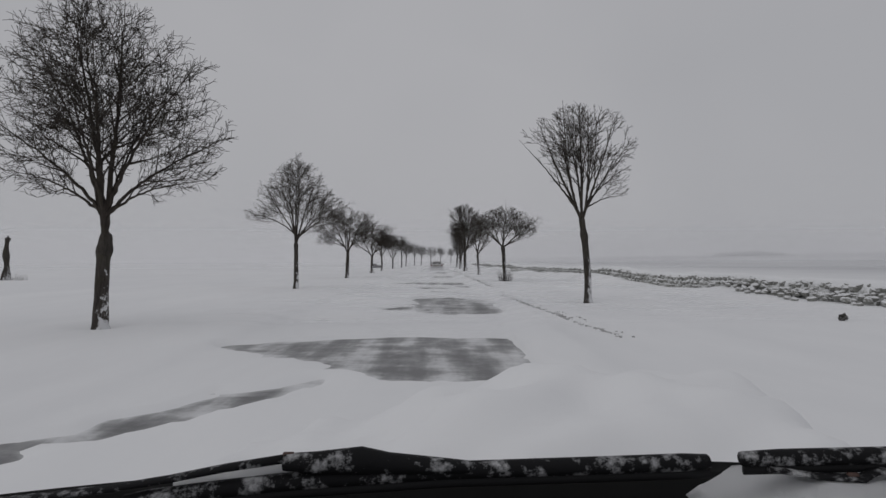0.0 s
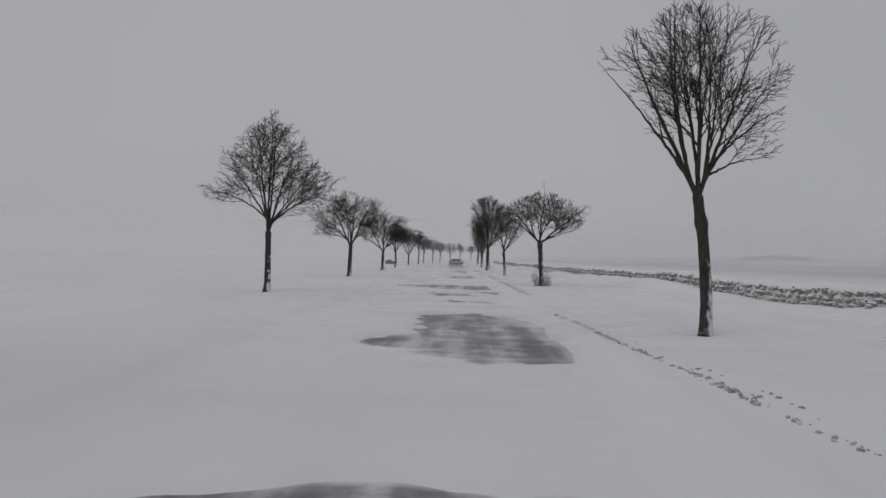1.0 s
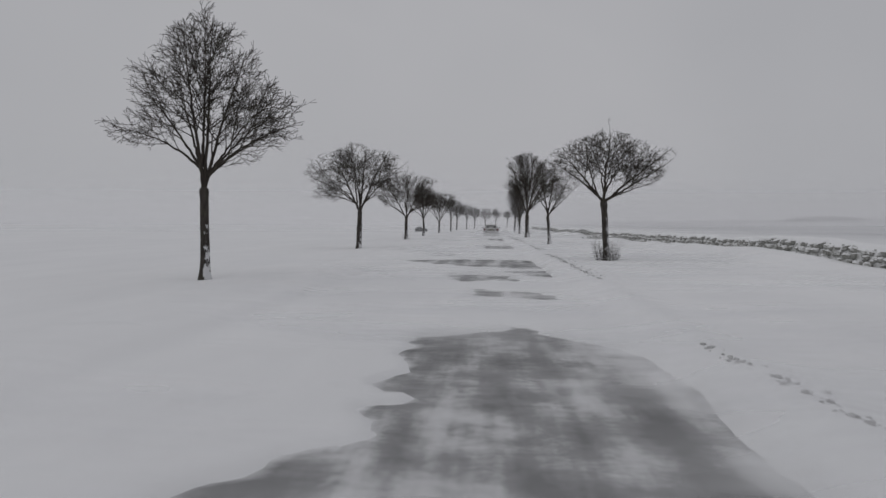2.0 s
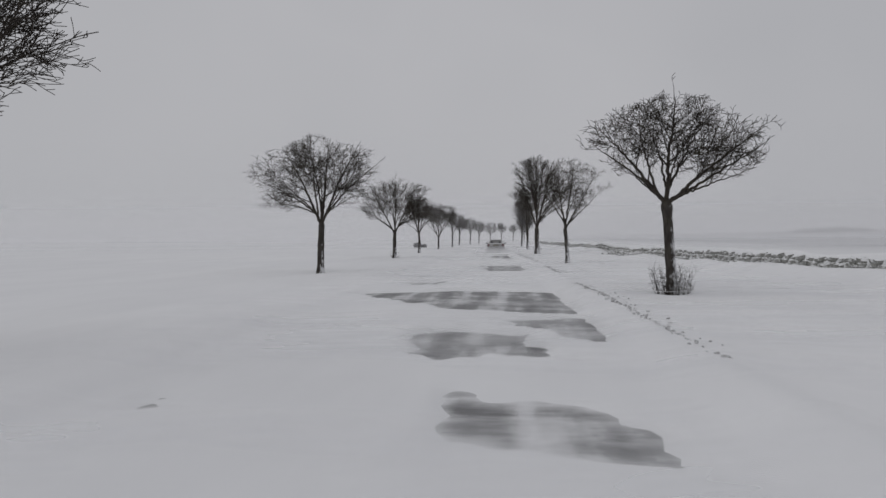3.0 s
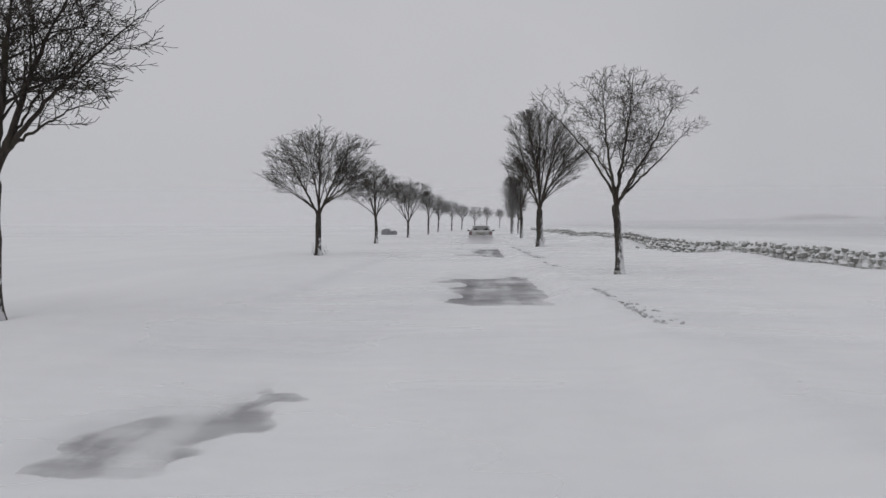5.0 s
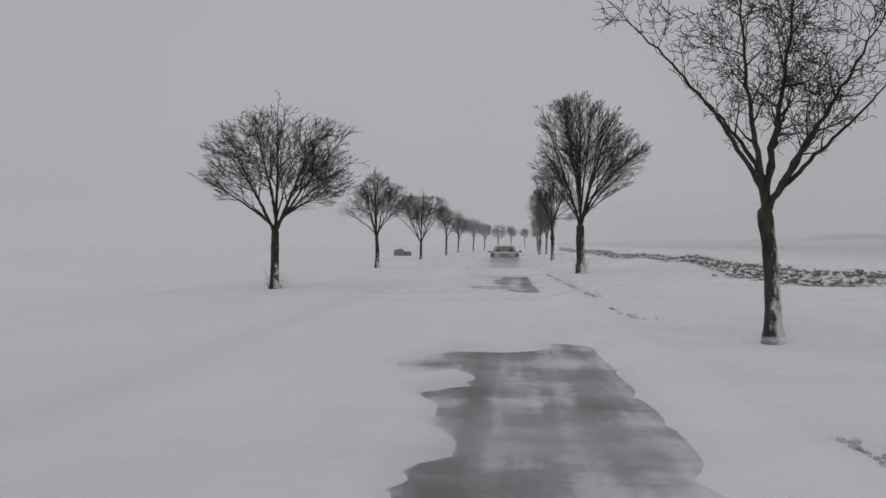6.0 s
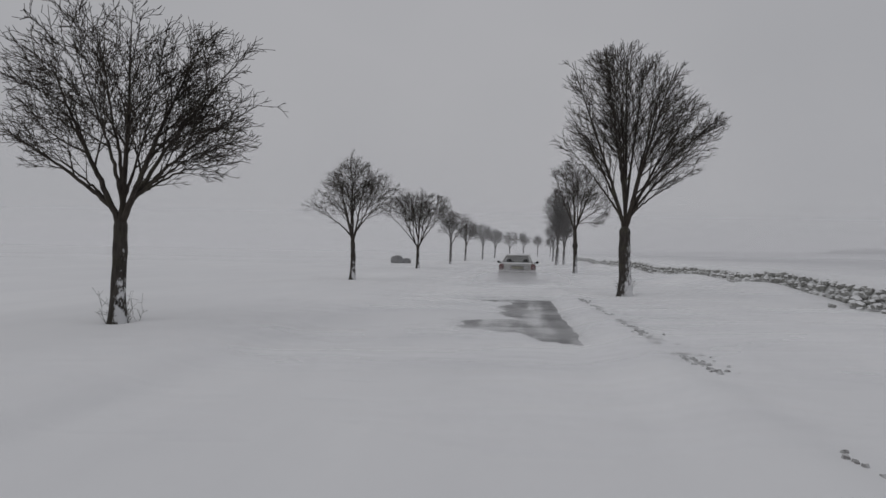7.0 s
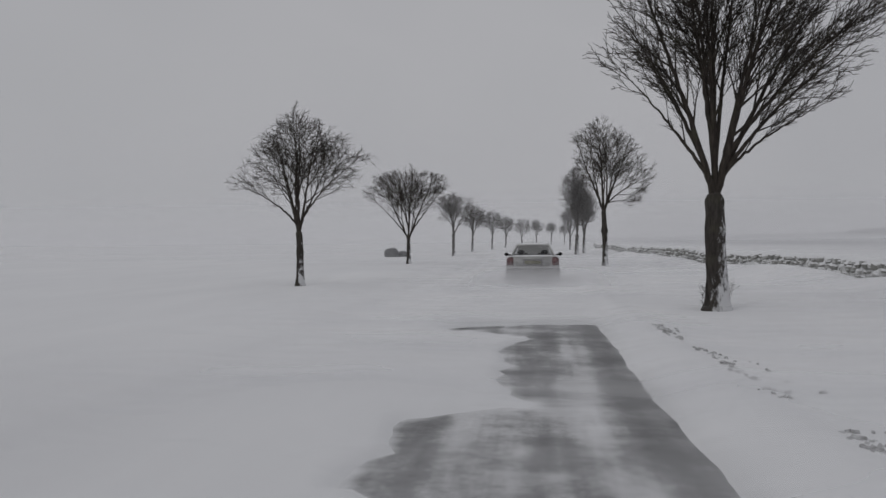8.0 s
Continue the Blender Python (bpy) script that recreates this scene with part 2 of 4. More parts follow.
# ---- road and snow-covered ground ----
ROAD_LEFT, ROAD_RIGHT, ROAD_Z = -4.2, 2.25, -0.10


def bend(y):
    """The road swings to the right far ahead."""
    return 0.00098 * np.maximum(np.asarray(y, float) - 135.0, 0) ** 2 * (np.asarray(y) < 1e9)


def road_edge(y):
    """The right edge of the asphalt."""
    return np.interp(y, [0, 13, 20, 28, 45, 57, 73, 84], [1.25, 1.5, 1.95, 1.95, 1.72, 1.5, 1.12, 1.0])


# bare stretches of the road, each between two x: x, x, near end at both, far end at both, strength
BARE_FIRST = [(-3.8, -0.7, 11.7, 8.5, 12.3, 13.2, 0.9), (-0.75, 1.5, 8.4, 8.0, 13.2, 12.9, 1.0), (-3.9, -2.45, 4.0, 6.55, 5.3, 8.0, 0.8), (-2.6, -1.4, 6.3, 8.2, 7.7, 8.6, 0.65),
              (-1.8, -0.85, 20.2, 19.6, 20.6, 22.4, 0.7), (-0.95, 0.5, 19.2, 18.2, 26.0, 27.3, 0.95), (0.3, 2.1, 18.3, 18.3, 27.2, 24.6, 1.0), (1.3, 2.1, 17.2, 17.1, 17.9, 17.8, 0.6),
              (-0.4, 1.5, 31.4, 30.4, 33.0, 31.9, 0.55)]
BARE_LATER = [(-1.1, 0.8, 34.6, 34.8, 37.2, 36.6, 1.0), (0.2, 2.0, 37.9, 35.4, 38.4, 39.2, 1.0), (-3.8, -1.05, 44.0, 40.5, 44.5, 45.3, 0.95), (-1.1, 1.9, 40.4, 39.3, 45.3, 44.9, 1.0),
              (-2.75, -1.7, 47.9, 48.1, 49.0, 49.9, 0.85), (-3.2, -2.6, 31.9, 32.1, 32.5, 32.6, 0.5), (-0.65, 1.6, 56.3, 55.9, 62.2, 63.2, 0.9), (-1.4, -0.6, 60.6, 60.5, 61.1, 62.0, 0.6),
              (-1.3, 1.3, 75.0, 72.5, 76.6, 77.9, 0.9), (-0.5, 1.3, 77.4, 77.4, 83.0, 83.4, 0.95), (-1.65, -0.5, 81.8, 81.5, 82.3, 82.9, 0.7)]


def bare(x, y):
    wx = x + 0.22 * fbm(x * 1.1, y * 1.1, 3) + 0.5 * fbm(x * 0.25, y * 2.6, 17, 3)
    wy = y + 0.35 * fbm(x * 0.9, y * 0.6, 9) + 0.30 * fbm(x * 1.6, y * 3.0, 13, 3)
    out = np.zeros_like(x)
    for x0, x1, n0, n1, f0, f1, strength in BARE_FIRST + BARE_LATER:
        u = np.clip((wx - x0) / (x1 - x0), 0, 1)
        inside = np.minimum(np.minimum(wx - x0, x1 - wx) / 0.25, np.minimum(wy - n0 - (n1 - n0) * u, f0 + (f1 - f0) * u - wy) / 0.5)
        out = np.maximum(out, strength * np.clip(0.35 + inside, 0, 1))
    return out * np.clip((road_edge(y) + 0.14 * fbm(y * 0.8, y * 0 + 3.0, 91, 3) - x) / 0.14, 0, 1) * (x > ROAD_LEFT + 0.15)


def wall_x(y):
    return 12.3 - 0.030 * np.minimum(y, 150) + 0.25 * np.sin(y * 0.045) + bend(y)


HOLLOWS = [(-7.2, 14.34), (-7.11, 33.57), (-7.24, 53.5), (-7.19, 73.08), (-7.68, 91.98), (4.89, 22.04), (4.24, 42.59), (3.81, 62.85), (3.46, 84.96)]


def scooped(x, y):
    """Wind-scooped hollows round the trunks with a small drift in their lee."""
    out = 0.0
    for tx, ty in HOLLOWS:
        out = out - 0.09 * np.exp(-(((x - tx) / 0.55) ** 2 + ((y - ty) / 0.5) ** 2)) + 0.05 * np.exp(-(((x - tx - 1.1) / 0.8) ** 2 + ((y - ty) / 0.4) ** 2))
    return out


def ground_height(x, y):
    x, y = np.asarray(x, float), np.asarray(y, float)
    x_road = x - bend(np.minimum(y, 420))
    near = np.exp(-np.maximum(np.abs(y - 60) - 120, 0) / 100) * np.exp(-np.maximum(np.abs(x) - 25, 0) / 40)
    verge = 0.03 + 0.13 * fbm(x * 0.16, y * 0.11, 21, 3) + 0.035 * fbm(x * 0.9, y * 0.35, 5, 3)
    edge = road_edge(y)
    on_road = 1 / (1 + np.exp(np.clip(np.maximum(x_road - edge + 0.02, ROAD_LEFT + 0.3 - x_road) / 0.10, -60, 60)))
    cover = ROAD_Z + 0.055 + 0.05 * fbm(x * 0.7, y * 0.3, 11, 4)
    cover = np.maximum(cover, ROAD_Z + 0.015) - 0.16 * bare(x, y) * (1 + 0.5 * fbm(x * 1.2, y * 1.9, 31, 3))
    ridge = 0.06 * np.exp(-((x_road - edge - 0.5 - 0.2 * fbm(y * 0.25, y * 0 + 2.0, 41, 2)) / 0.3) ** 2)
    bank = 0.23 * np.exp(-((x - wall_x(y) + 0.9) / 1.0) ** 2) * (1 + 1.7 * fbm(y * 0.16, y * 0 + 5.0, 51, 3))
    bank = bank * (1 - 0.75 * np.exp(-((y - 19.5) / 7.0) ** 2) - 0.75 * np.exp(-((y - 77.0) / 4.5) ** 2))
    far_rise = 0.0016 * np.maximum(np.abs(x) - 60, 0) + 15.0 * np.clip((x - 250) / 800, 0, 1) ** 1.2
    low = verge * (0.25 + 0.75 * near) + ridge + bank + scooped(x, y)
    return low * (1 - on_road) + cover * on_road + far_rise


def spread(first, last, step, reach, growth):
    mid = list(np.arange(first, last + step / 2, step))
    s, lo = step, [first]
    while lo[-1] > reach[0]:
        s *= growth
        lo.append(lo[-1] - s)
    s, hi = step, [mid[-1]]
    while hi[-1] < reach[1]:
        s *= growth
        hi.append(hi[-1] + s)
    return np.array(lo[:0:-1] + mid + hi[1:])


def build_ground():
    xs = spread(-5.0, 3.6, 0.085, (-2400, 2400), 1.075)
    ys = spread(2.0, 96.0, 0.17, (-300, 3600), 1.07)
    gx, gy = np.meshgrid(xs, ys)
    gz = ground_height(gx, gy)
    nx, ny = len(xs), len(ys)
    verts = np.stack([gx.ravel(), gy.ravel(), gz.ravel()], 1)
    i = (np.arange(ny - 1)[:, None] * nx + np.arange(nx - 1)[None, :]).ravel()
    faces = np.stack([i, i + 1, i + nx + 1, i + nx], 1)
    me = bpy.data.meshes.new("ground")
    me.vertices.add(len(verts))
    me.vertices.foreach_set("co", verts.ravel())
    me.loops.add(faces.size)
    me.loops.foreach_set("vertex_index", faces.ravel())
    me.polygons.add(len(faces))
    me.polygons.foreach_set("loop_start", np.arange(len(faces)) * 4)
    me.polygons.foreach_set("use_smooth", np.ones(len(faces), bool))
    me.materials.append(SNOW)
    me.materials.append(FIELD)
    cx = gx.ravel()[faces].mean(1)
    me.polygons.foreach_set("material_index", (cx > 16).astype(np.int32))
    me.update()
    me.validate()
    tagged(new("ground", me), "wind-blown snow cover over verges and open fields", "ground", kind="structure")


def build_road():
    xs = np.concatenate([[ROAD_LEFT], np.linspace(ROAD_LEFT, ROAD_RIGHT, 60), [ROAD_RIGHT]])
    ys = np.concatenate([np.arange(-60, 2, 2.0), np.arange(2, 98, 0.2), np.arange(98, 420, 4)])
    gx, gy = np.meshgrid(xs, ys)
    gz = ROAD_Z - 0.012 * ((gx + 1.0) / 3.2) ** 2 - 0.03 * (gy > 98)
    gz[:, 0] = gz[:, -1] = -0.45
    gx = gx + bend(gy)
    nx, ny = len(xs), len(ys)
    i = (np.arange(ny - 1)[:, None] * nx + np.arange(nx - 1)[None, :]).ravel()
    me = quad_mesh("road", np.stack([gx.ravel(), gy.ravel(), gz.ravel()], 1), np.stack([i, i + 1, i + nx + 1, i + nx], 1), ASPHALT)
    # snow dust thins out from the rims of the drifts to the swept middle
    dust = me.attributes.new("dust", "FLOAT", "POINT")
    dust.data.foreach_set("value", np.clip(1.0 - 1.25 * bare(gx, gy), 0, 1).ravel())
    tagged(new("road", me), "grey asphalt road mostly buried under drifted snow", "road", kind="structure")


build_ground()
build_road()


def height_at(x, y):
    return float(ground_height(np.array([x]), np.array([y]))[0])


def spindrift_material():
    """Loose snow blown low over the ground: thin bright veils with gaps, through which light passes."""
    m, t, b = nodes_of("spindrift")
    out = t.nodes["Material Output"]
    t.nodes.remove(b)
    up, down, clear = (t.nodes.new("ShaderNodeBsdf" + k) for k in ("Diffuse", "Translucent", "Transparent"))
    up.inputs["Color"].default_value = down.inputs["Color"].default_value = (0.95, 0.953, 0.965, 1)
    half, veil = t.nodes.new("ShaderNodeMixShader"), t.nodes.new("ShaderNodeMixShader")
    half.inputs[0].default_value = 0.5
    t.links.new(up.outputs[0], half.inputs[1])
    t.links.new(down.outputs[0], half.inputs[2])
    wisps = noise_node(t, 0.6, 3, 0.5, (0.4, 1.0, 1.0))
    broad = noise_node(t, 0.13, 3, 0.5)
    both = math_node(t, "ADD", math_node(t, "MULTIPLY", wisps, 0.6), math_node(t, "MULTIPLY", broad, 0.4))
    rim = t.nodes.new("ShaderNodeAttribute")
    rim.attribute_name = "fade"
    fac = math_node(t, "MULTIPLY", ramp(t, both, [(0.46, (0, 0, 0)), (0.66, (0.5, 0.5, 0.5))]), rim.outputs["Fac"])
    t.links.new(fac, veil.inputs[0])
    t.links.new(clear.outputs[0], veil.inputs[1])
    t.links.new(half.outputs[0], veil.inputs[2])
    t.links.new(veil.outputs[0], out.inputs["Surface"])
    return m


def build_spindrift():
    veil = spindrift_material()
    for k, lift in enumerate((0.09,)):
        gx, gy = np.meshgrid(np.arange(-6.0, 11.0, 0.4), np.arange(12.0, 130.0, 0.4))
        base = np.maximum(ground_height(gx, gy), ROAD_Z + 0.02)
        gz = base + lift + (0.04 + 0.06 * k) * fbm(gx * 0.5 + 9 * k, gy * 0.3, 61 + k, 2)
        nx, ny = gx.shape[1], gx.shape[0]
        i = (np.arange(ny - 1)[:, None] * nx + np.arange(nx - 1)[None, :]).ravel()
        me = quad_mesh("drifting_snow", np.stack([gx.ravel(), gy.ravel(), gz.ravel()], 1), np.stack([i, i + 1, i + nx + 1, i + nx], 1), veil)
        edge = np.clip((gx + 6.0) / 3.0, 0, 1) * np.clip((11.0 - gx) / 3.0, 0, 1) * np.clip((gy - 12.0) / 5.0, 0, 1) * np.clip((130.0 - gy) / 12.0, 0, 1)
        me.attributes.new("fade", "FLOAT", "POINT").data.foreach_set("value", edge.ravel())
        tagged(new("drifting_snow", me), "thin veil of loose snow blowing low over the road", "drifting snow", kind="stuff")


# ---- bare avenue trees ----
def tubes(pos, parent, radius, sides_of):
    """Tapered tubes along all edges of a branching, as vertices and faces."""
    verts, faces, base = [], [], 0
    child = np.nonzero(parent >= 0)[0]
    for sides, pick in sides_of:
        c = child[pick(radius[child])]
        if len(c) == 0:
            continue
        p = parent[c]
        a, b = pos[p], pos[c]
        d = b - a
        d /= np.linalg.norm(d, axis=1, keepdims=True) + 1e-9
        ref = np.where(np.abs(d[:, 2:3]) > 0.9, np.array([[1.0, 0, 0]]), np.array([[0, 0, 1.0]]))
        u = np.cross(d, ref)
        u /= np.linalg.norm(u, axis=1, keepdims=True) + 1e-9
        v = np.cross(d, u)
        ra = np.minimum(radius[p], radius[c] * 1.35)[:, None, None]
        rb = radius[c][:, None, None]
        ang = np.arange(sides) * 2 * np.pi / sides
        ring = u[:, None, :] * np.cos(ang)[None, :, None] + v[:, None, :] * np.sin(ang)[None, :, None]
        lo = a[:, None, :] + ring * ra - d[:, None, :] * ra * 0.3
        hi = b[:, None, :] + ring * rb + d[:, None, :] * rb * 0.3
        verts.append(np.concatenate([lo, hi], 1).reshape(-1, 3))
        k = np.arange(sides)
        quad = np.stack([k, (k + 1) % sides, sides + (k + 1) % sides, sides + k], 1)
        faces.append((np.arange(len(c))[:, None, None] * 2 * sides + quad[None] + base).reshape(-1, 4))
        base += len(c) * 2 * sides
    return np.concatenate(verts), np.concatenate(faces)


def crown_outline(fork, profile, phase):
    """A test of how far out a point lies in the crown: 1 on its lobed outline. profile: height, reach to -x, reach to +x."""
    prof = np.array([(fork[2], 0.12, 0.12)] + [(z - 0.05, 0.93 * a, 0.93 * b) for z, a, b in profile])
    grid = np.linspace(prof[0, 0], prof[-1, 0], 90)
    left, right = np.interp(grid, prof[:, 0], prof[:, 1]).tolist(), np.interp(grid, prof[:, 0], prof[:, 2]).tolist()
    low, top = float(prof[0, 0]), float(prof[-1, 0])

    def room(x, y, z):
        k = min(89, max(0, int((z - low) / (top - low) * 89)))
        half, mid = (left[k] + right[k]) / 2 + 0.04, (right[k] - left[k]) / 2
        ax, ay = (x - mid) / half, y / (0.94 * half)
        far = math.hypot(ax, ay)
        a = math.atan2(ay, ax)
        lobes = 1 + 0.10 * math.sin(4 * a + phase + 2.3 * z) + 0.09 * math.sin(7 * a - 2 * phase - 4.1 * z)
        return far / lobes + 2.5 * max(0.0, z - top + 0.25 * (far * far)) + max(0.0, low - z)

    return room, low, top, prof


# habit: end heights of the limbs (share of the crown), their reach (share of its width), early sideways share, height of the knee,
# angle of the side branches, their upward pull, crookedness, gap between side branches, length of the spurs, longest side branch
BROAD = (0.55, 0.97, 0.2, 0.75, 0.32, 0.42, 46, 0.08, 0.11, 0.20, 0.17, 2.0)
EGG = (0.5, 0.98, 0.15, 0.8, 0.38, 0.42, 42, 0.10, 0.08, 0.195, 0.15, 1.7)
SPLAYED = (0.45, 0.95, 0.3, 0.85, 0.40, 0.46, 46, 0.05, 0.11, 0.165, 0.15, 1.25)
FANNED = (0.6, 0.98, 0.25, 0.85, 0.42, 0.42, 38, 0.18, 0.09, 0.175, 0.15, 1.5)
VASE = (0.7, 1.0, 0.2, 0.85, 0.45, 0.40, 32, 0.18, 0.07, 0.20, 0.13, 1.1)
UPSWEPT = (0.75, 1.0, 0.2, 0.85, 0.30, 0.38, 28, 0.20, 0.06, 0.19, 0.14, 1.8)
GNARLED = (0.5, 0.95, 0.3, 0.85, 0.42, 0.44, 52, 0.12, 0.13, 0.15, 0.14, 1.05)


def branching(seed, fork, profile, limbs, aims, habit, base_r, tip_r, levels, thick):
    """Limbs sweep from the fork to the crown's outline; branches leave them at sharp angles, run out to the outline
    and carry branchlets, twigs and short spurs, each order thinner than the last."""
    rnd = random.Random(seed)
    z0, z1, o0, o1, lat, knee, spread, pull, crook, gap, spur, arm = habit
    room, low, top, prof = crown_outline(fork, profile, rnd.uniform(0, 6.3))
    pos, parent, rad = [tuple(fork)], [-1], [base_r]

    def unit(v):
        k = math.sqrt(v[0] * v[0] + v[1] * v[1] + v[2] * v[2]) + 1e-9
        return (v[0] / k, v[1] / k, v[2] / k)

    def free(p, d, most, lim):
        """How far a straight shoot can grow before it leaves the outline."""
        s = 0.12
        while s < most and room(p[0] + d[0] * s, p[1] + d[1] * s, p[2] + d[2] * s) < lim:
            s += 0.12
        return s

    def shoot(at, d, length, r0, step, wild, up):
        """Grows one shoot; returns its nodes with the way it runs at each."""
        n = max(1, round(length / step))
        step = length / n
        run, p, last = [], pos[at], at
        for i in range(1, n + 1):
            d = unit((d[0] + rnd.gauss(0, wild), d[1] + rnd.gauss(0, wild), d[2] + rnd.gauss(0, wild) + up * step))
            p = (p[0] + d[0] * step, p[1] + d[1] * step, p[2] + d[2] * step)
            pos.append(p), parent.append(last)
            rad.append(max(tip_r, r0 * (1 - 0.82 * (i / n) ** 0.8)))
            last = len(pos) - 1
            run.append((last, d, i / n))
        return run

    def beside(d, p, angle, turn):
        """A way that leaves d by an angle, turned round it, a little outwards from the tree's middle."""
        ref = (0.0, 0.0, 1.0) if abs(d[2]) < 0.9 else (1.0, 0.0, 0.0)
        u = unit((d[1] * ref[2] - d[2] * ref[1], d[2] * ref[0] - d[0] * ref[2], d[0] * ref[1] - d[1] * ref[0]))
        v = (d[1] * u[2] - d[2] * u[1], d[2] * u[0] - d[0] * u[2], d[0] * u[1] - d[1] * u[0])
        c, s, ct, st = math.cos(angle), math.sin(angle), math.cos(turn), math.sin(turn)
        w = [c * d[i] + s * (ct * u[i] + st * v[i]) for i in range(3)]
        r = math.hypot(p[0], p[1]) + 0.3
        return unit((w[0] + 0.28 * p[0] / r, w[1] + 0.28 * p[1] / r, w[2] + 0.05))

    caps, steps = (9.0, arm, 0.85, 0.40), (0.17, 0.15, 0.10, 0.08)

    def clothe(run, length, level, lim):
        """Side shoots along a run."""
        if level > levels:
            return
        turn = rnd.uniform(0, 6.3)
        pace = (gap, gap * 0.9, gap * 0.65, 0.085, 0.085)[level - 1]
        start = (0.26, 0.16, 0.12, 0.1)[min(level, 4) - 1]
        due = start * length + rnd.uniform(0, pace)
        for node, d, q in run:
            while q * length >= due:
                due += pace * rnd.uniform(0.65, 1.4)
                turn += 2.4 + rnd.gauss(0, 0.3)
                p = pos[node]
                if level == 1:
                    lim = rnd.uniform(0.78, 1.16)
                w = beside(d, p, math.radians(spread + rnd.gauss(0, 9)), turn)
                if level >= 4 or level == levels:
                    k = spur * rnd.uniform(0.35, 1.15)
                    if room(p[0] + w[0] * k, p[1] + w[1] * k, p[2] + w[2] * k) < lim + 0.15:
                        shoot(node, w, k, tip_r * 1.2, 0.09, crook, 0.6)
                    continue
                most = caps[level]
                k = min(free(p, w, most, lim) * rnd.uniform(0.5, 1.05), most * rnd.uniform(0.4, 1.0), length * (1.0 - 0.45 * q))
                k = max(k, most * rnd.uniform(0.12, 0.3))
                if room(p[0] + w[0] * k, p[1] + w[1] * k, p[2] + w[2] * k) > lim + 0.2:
                    continue
                r = max(tip_r * 1.3, min(rad[node] * 0.62, thick * (0.033, 0.0165, 0.0098)[level - 1] * (0.45 + 0.55 * k / most) ** 0.8))
                side = shoot(node, w, k, r, steps[level], crook * (0.55, 0.8, 1.0)[level - 1], pull * (1.0, 1.3, 1.3)[level - 1])
                clothe(side, k, level + 1, lim)
                if level < 3:
                    clothe(side, k, 4, lim)

    ends = list(aims)
    for k in range(limbs):
        a = 2 * math.pi * (k + 0.15) / max(1, limbs) + rnd.gauss(0, 0.25)
        zt = low + (top - low) * (z0 + (z1 - z0) * ((k * 0.618 + 0.3 * rnd.random()) % 1.0))
        l, r = np.interp(zt, prof[:, 0], prof[:, 1]), np.interp(zt, prof[:, 0], prof[:, 2])
        out = rnd.uniform(o0, o1)
        ends.append((float((r - l) / 2 + (l + r) / 2 * out * math.cos(a)), float((l + r) / 2 * out * math.sin(a)), zt))
    main = []
    for k, end in enumerate(ends):
        n, last, f = 26, 0, fork
        share = base_r * (0.57 if base_r < 0.15 else 0.44) * rnd.uniform(0.9, 1.1)
        out = (f[0] + (end[0] - f[0]) * lat, f[1] + (end[1] - f[1]) * lat, f[2] + (end[2] - f[2]) * knee)
        if k >= 3:
            # later limbs part from the first three on their way up
            best = None
            for node, d, q in main:
                p = pos[node]
                w = unit((end[0] - p[0], end[1] - p[1], end[2] - p[2]))
                cost = -(w[0] * d[0] + w[1] * d[1] + w[2] * d[2]) + 0.9 * q + rnd.uniform(0, 0.12)
                if best is None or cost < best[0]:
                    best = (cost, node, d)
            last, d = best[1], best[2]
            f = pos[last]
            far = math.dist(f, end)
            share = min(share, rad[last] * 0.8, 0.014 + 0.010 * far)
            out = (f[0] + (end[0] - f[0]) * 0.3 + d[0] * far * 0.18, f[1] + (end[1] - f[1]) * 0.3 + d[1] * far * 0.18, f[2] + (end[2] - f[2]) * 0.3 + d[2] * far * 0.18)
        run, length = [], 0.0
        sway = rnd.uniform(0, 6.3)
        for i in range(1, n + 1):
            q = i / n
            p = [(1 - q) ** 2 * f[j] + 2 * q * (1 - q) * out[j] + q * q * end[j] for j in range(3)]
            p = (p[0] + 0.35 * crook * math.sin(7 * q + sway) * q + rnd.gauss(0, 0.10 * crook), p[1] + 0.35 * crook * math.cos(6 * q + sway) * q + rnd.gauss(0, 0.10 * crook), p[2] + rnd.gauss(0, 0.01))
            b = pos[last]
            d = (p[0] - b[0], p[1] - b[1], p[2] - b[2])
            length += math.sqrt(d[0] ** 2 + d[1] ** 2 + d[2] ** 2)
            pos.append(p), parent.append(last), rad.append(max(tip_r * 1.5, share * (1 - 0.9 * q ** 0.9)))
            last = len(pos) - 1
            run.append((last, unit(d), q))
        if k < 3:
            main += [r for r in run if 0.1 < r[2] < 0.5]
        clothe(run, length, 1, 1.0)
    return np.array(pos), np.array(parent), np.array(rad)


def crown_mesh(seed, fork, profile, limbs, aims, habit, trunk_r, tip_r, levels, thick):
    pos, parent, radius = branching(seed, fork, profile, limbs, aims, habit, trunk_r, tip_r, levels, thick)
    sides = [(8, lambda r: r > 0.025), (4, lambda r: (r <= 0.025) & (r > 0.009)), (3, lambda r: r <= 0.009)]
    return quad_mesh("crown", *tubes(pos, parent, radius, sides), TWIG)


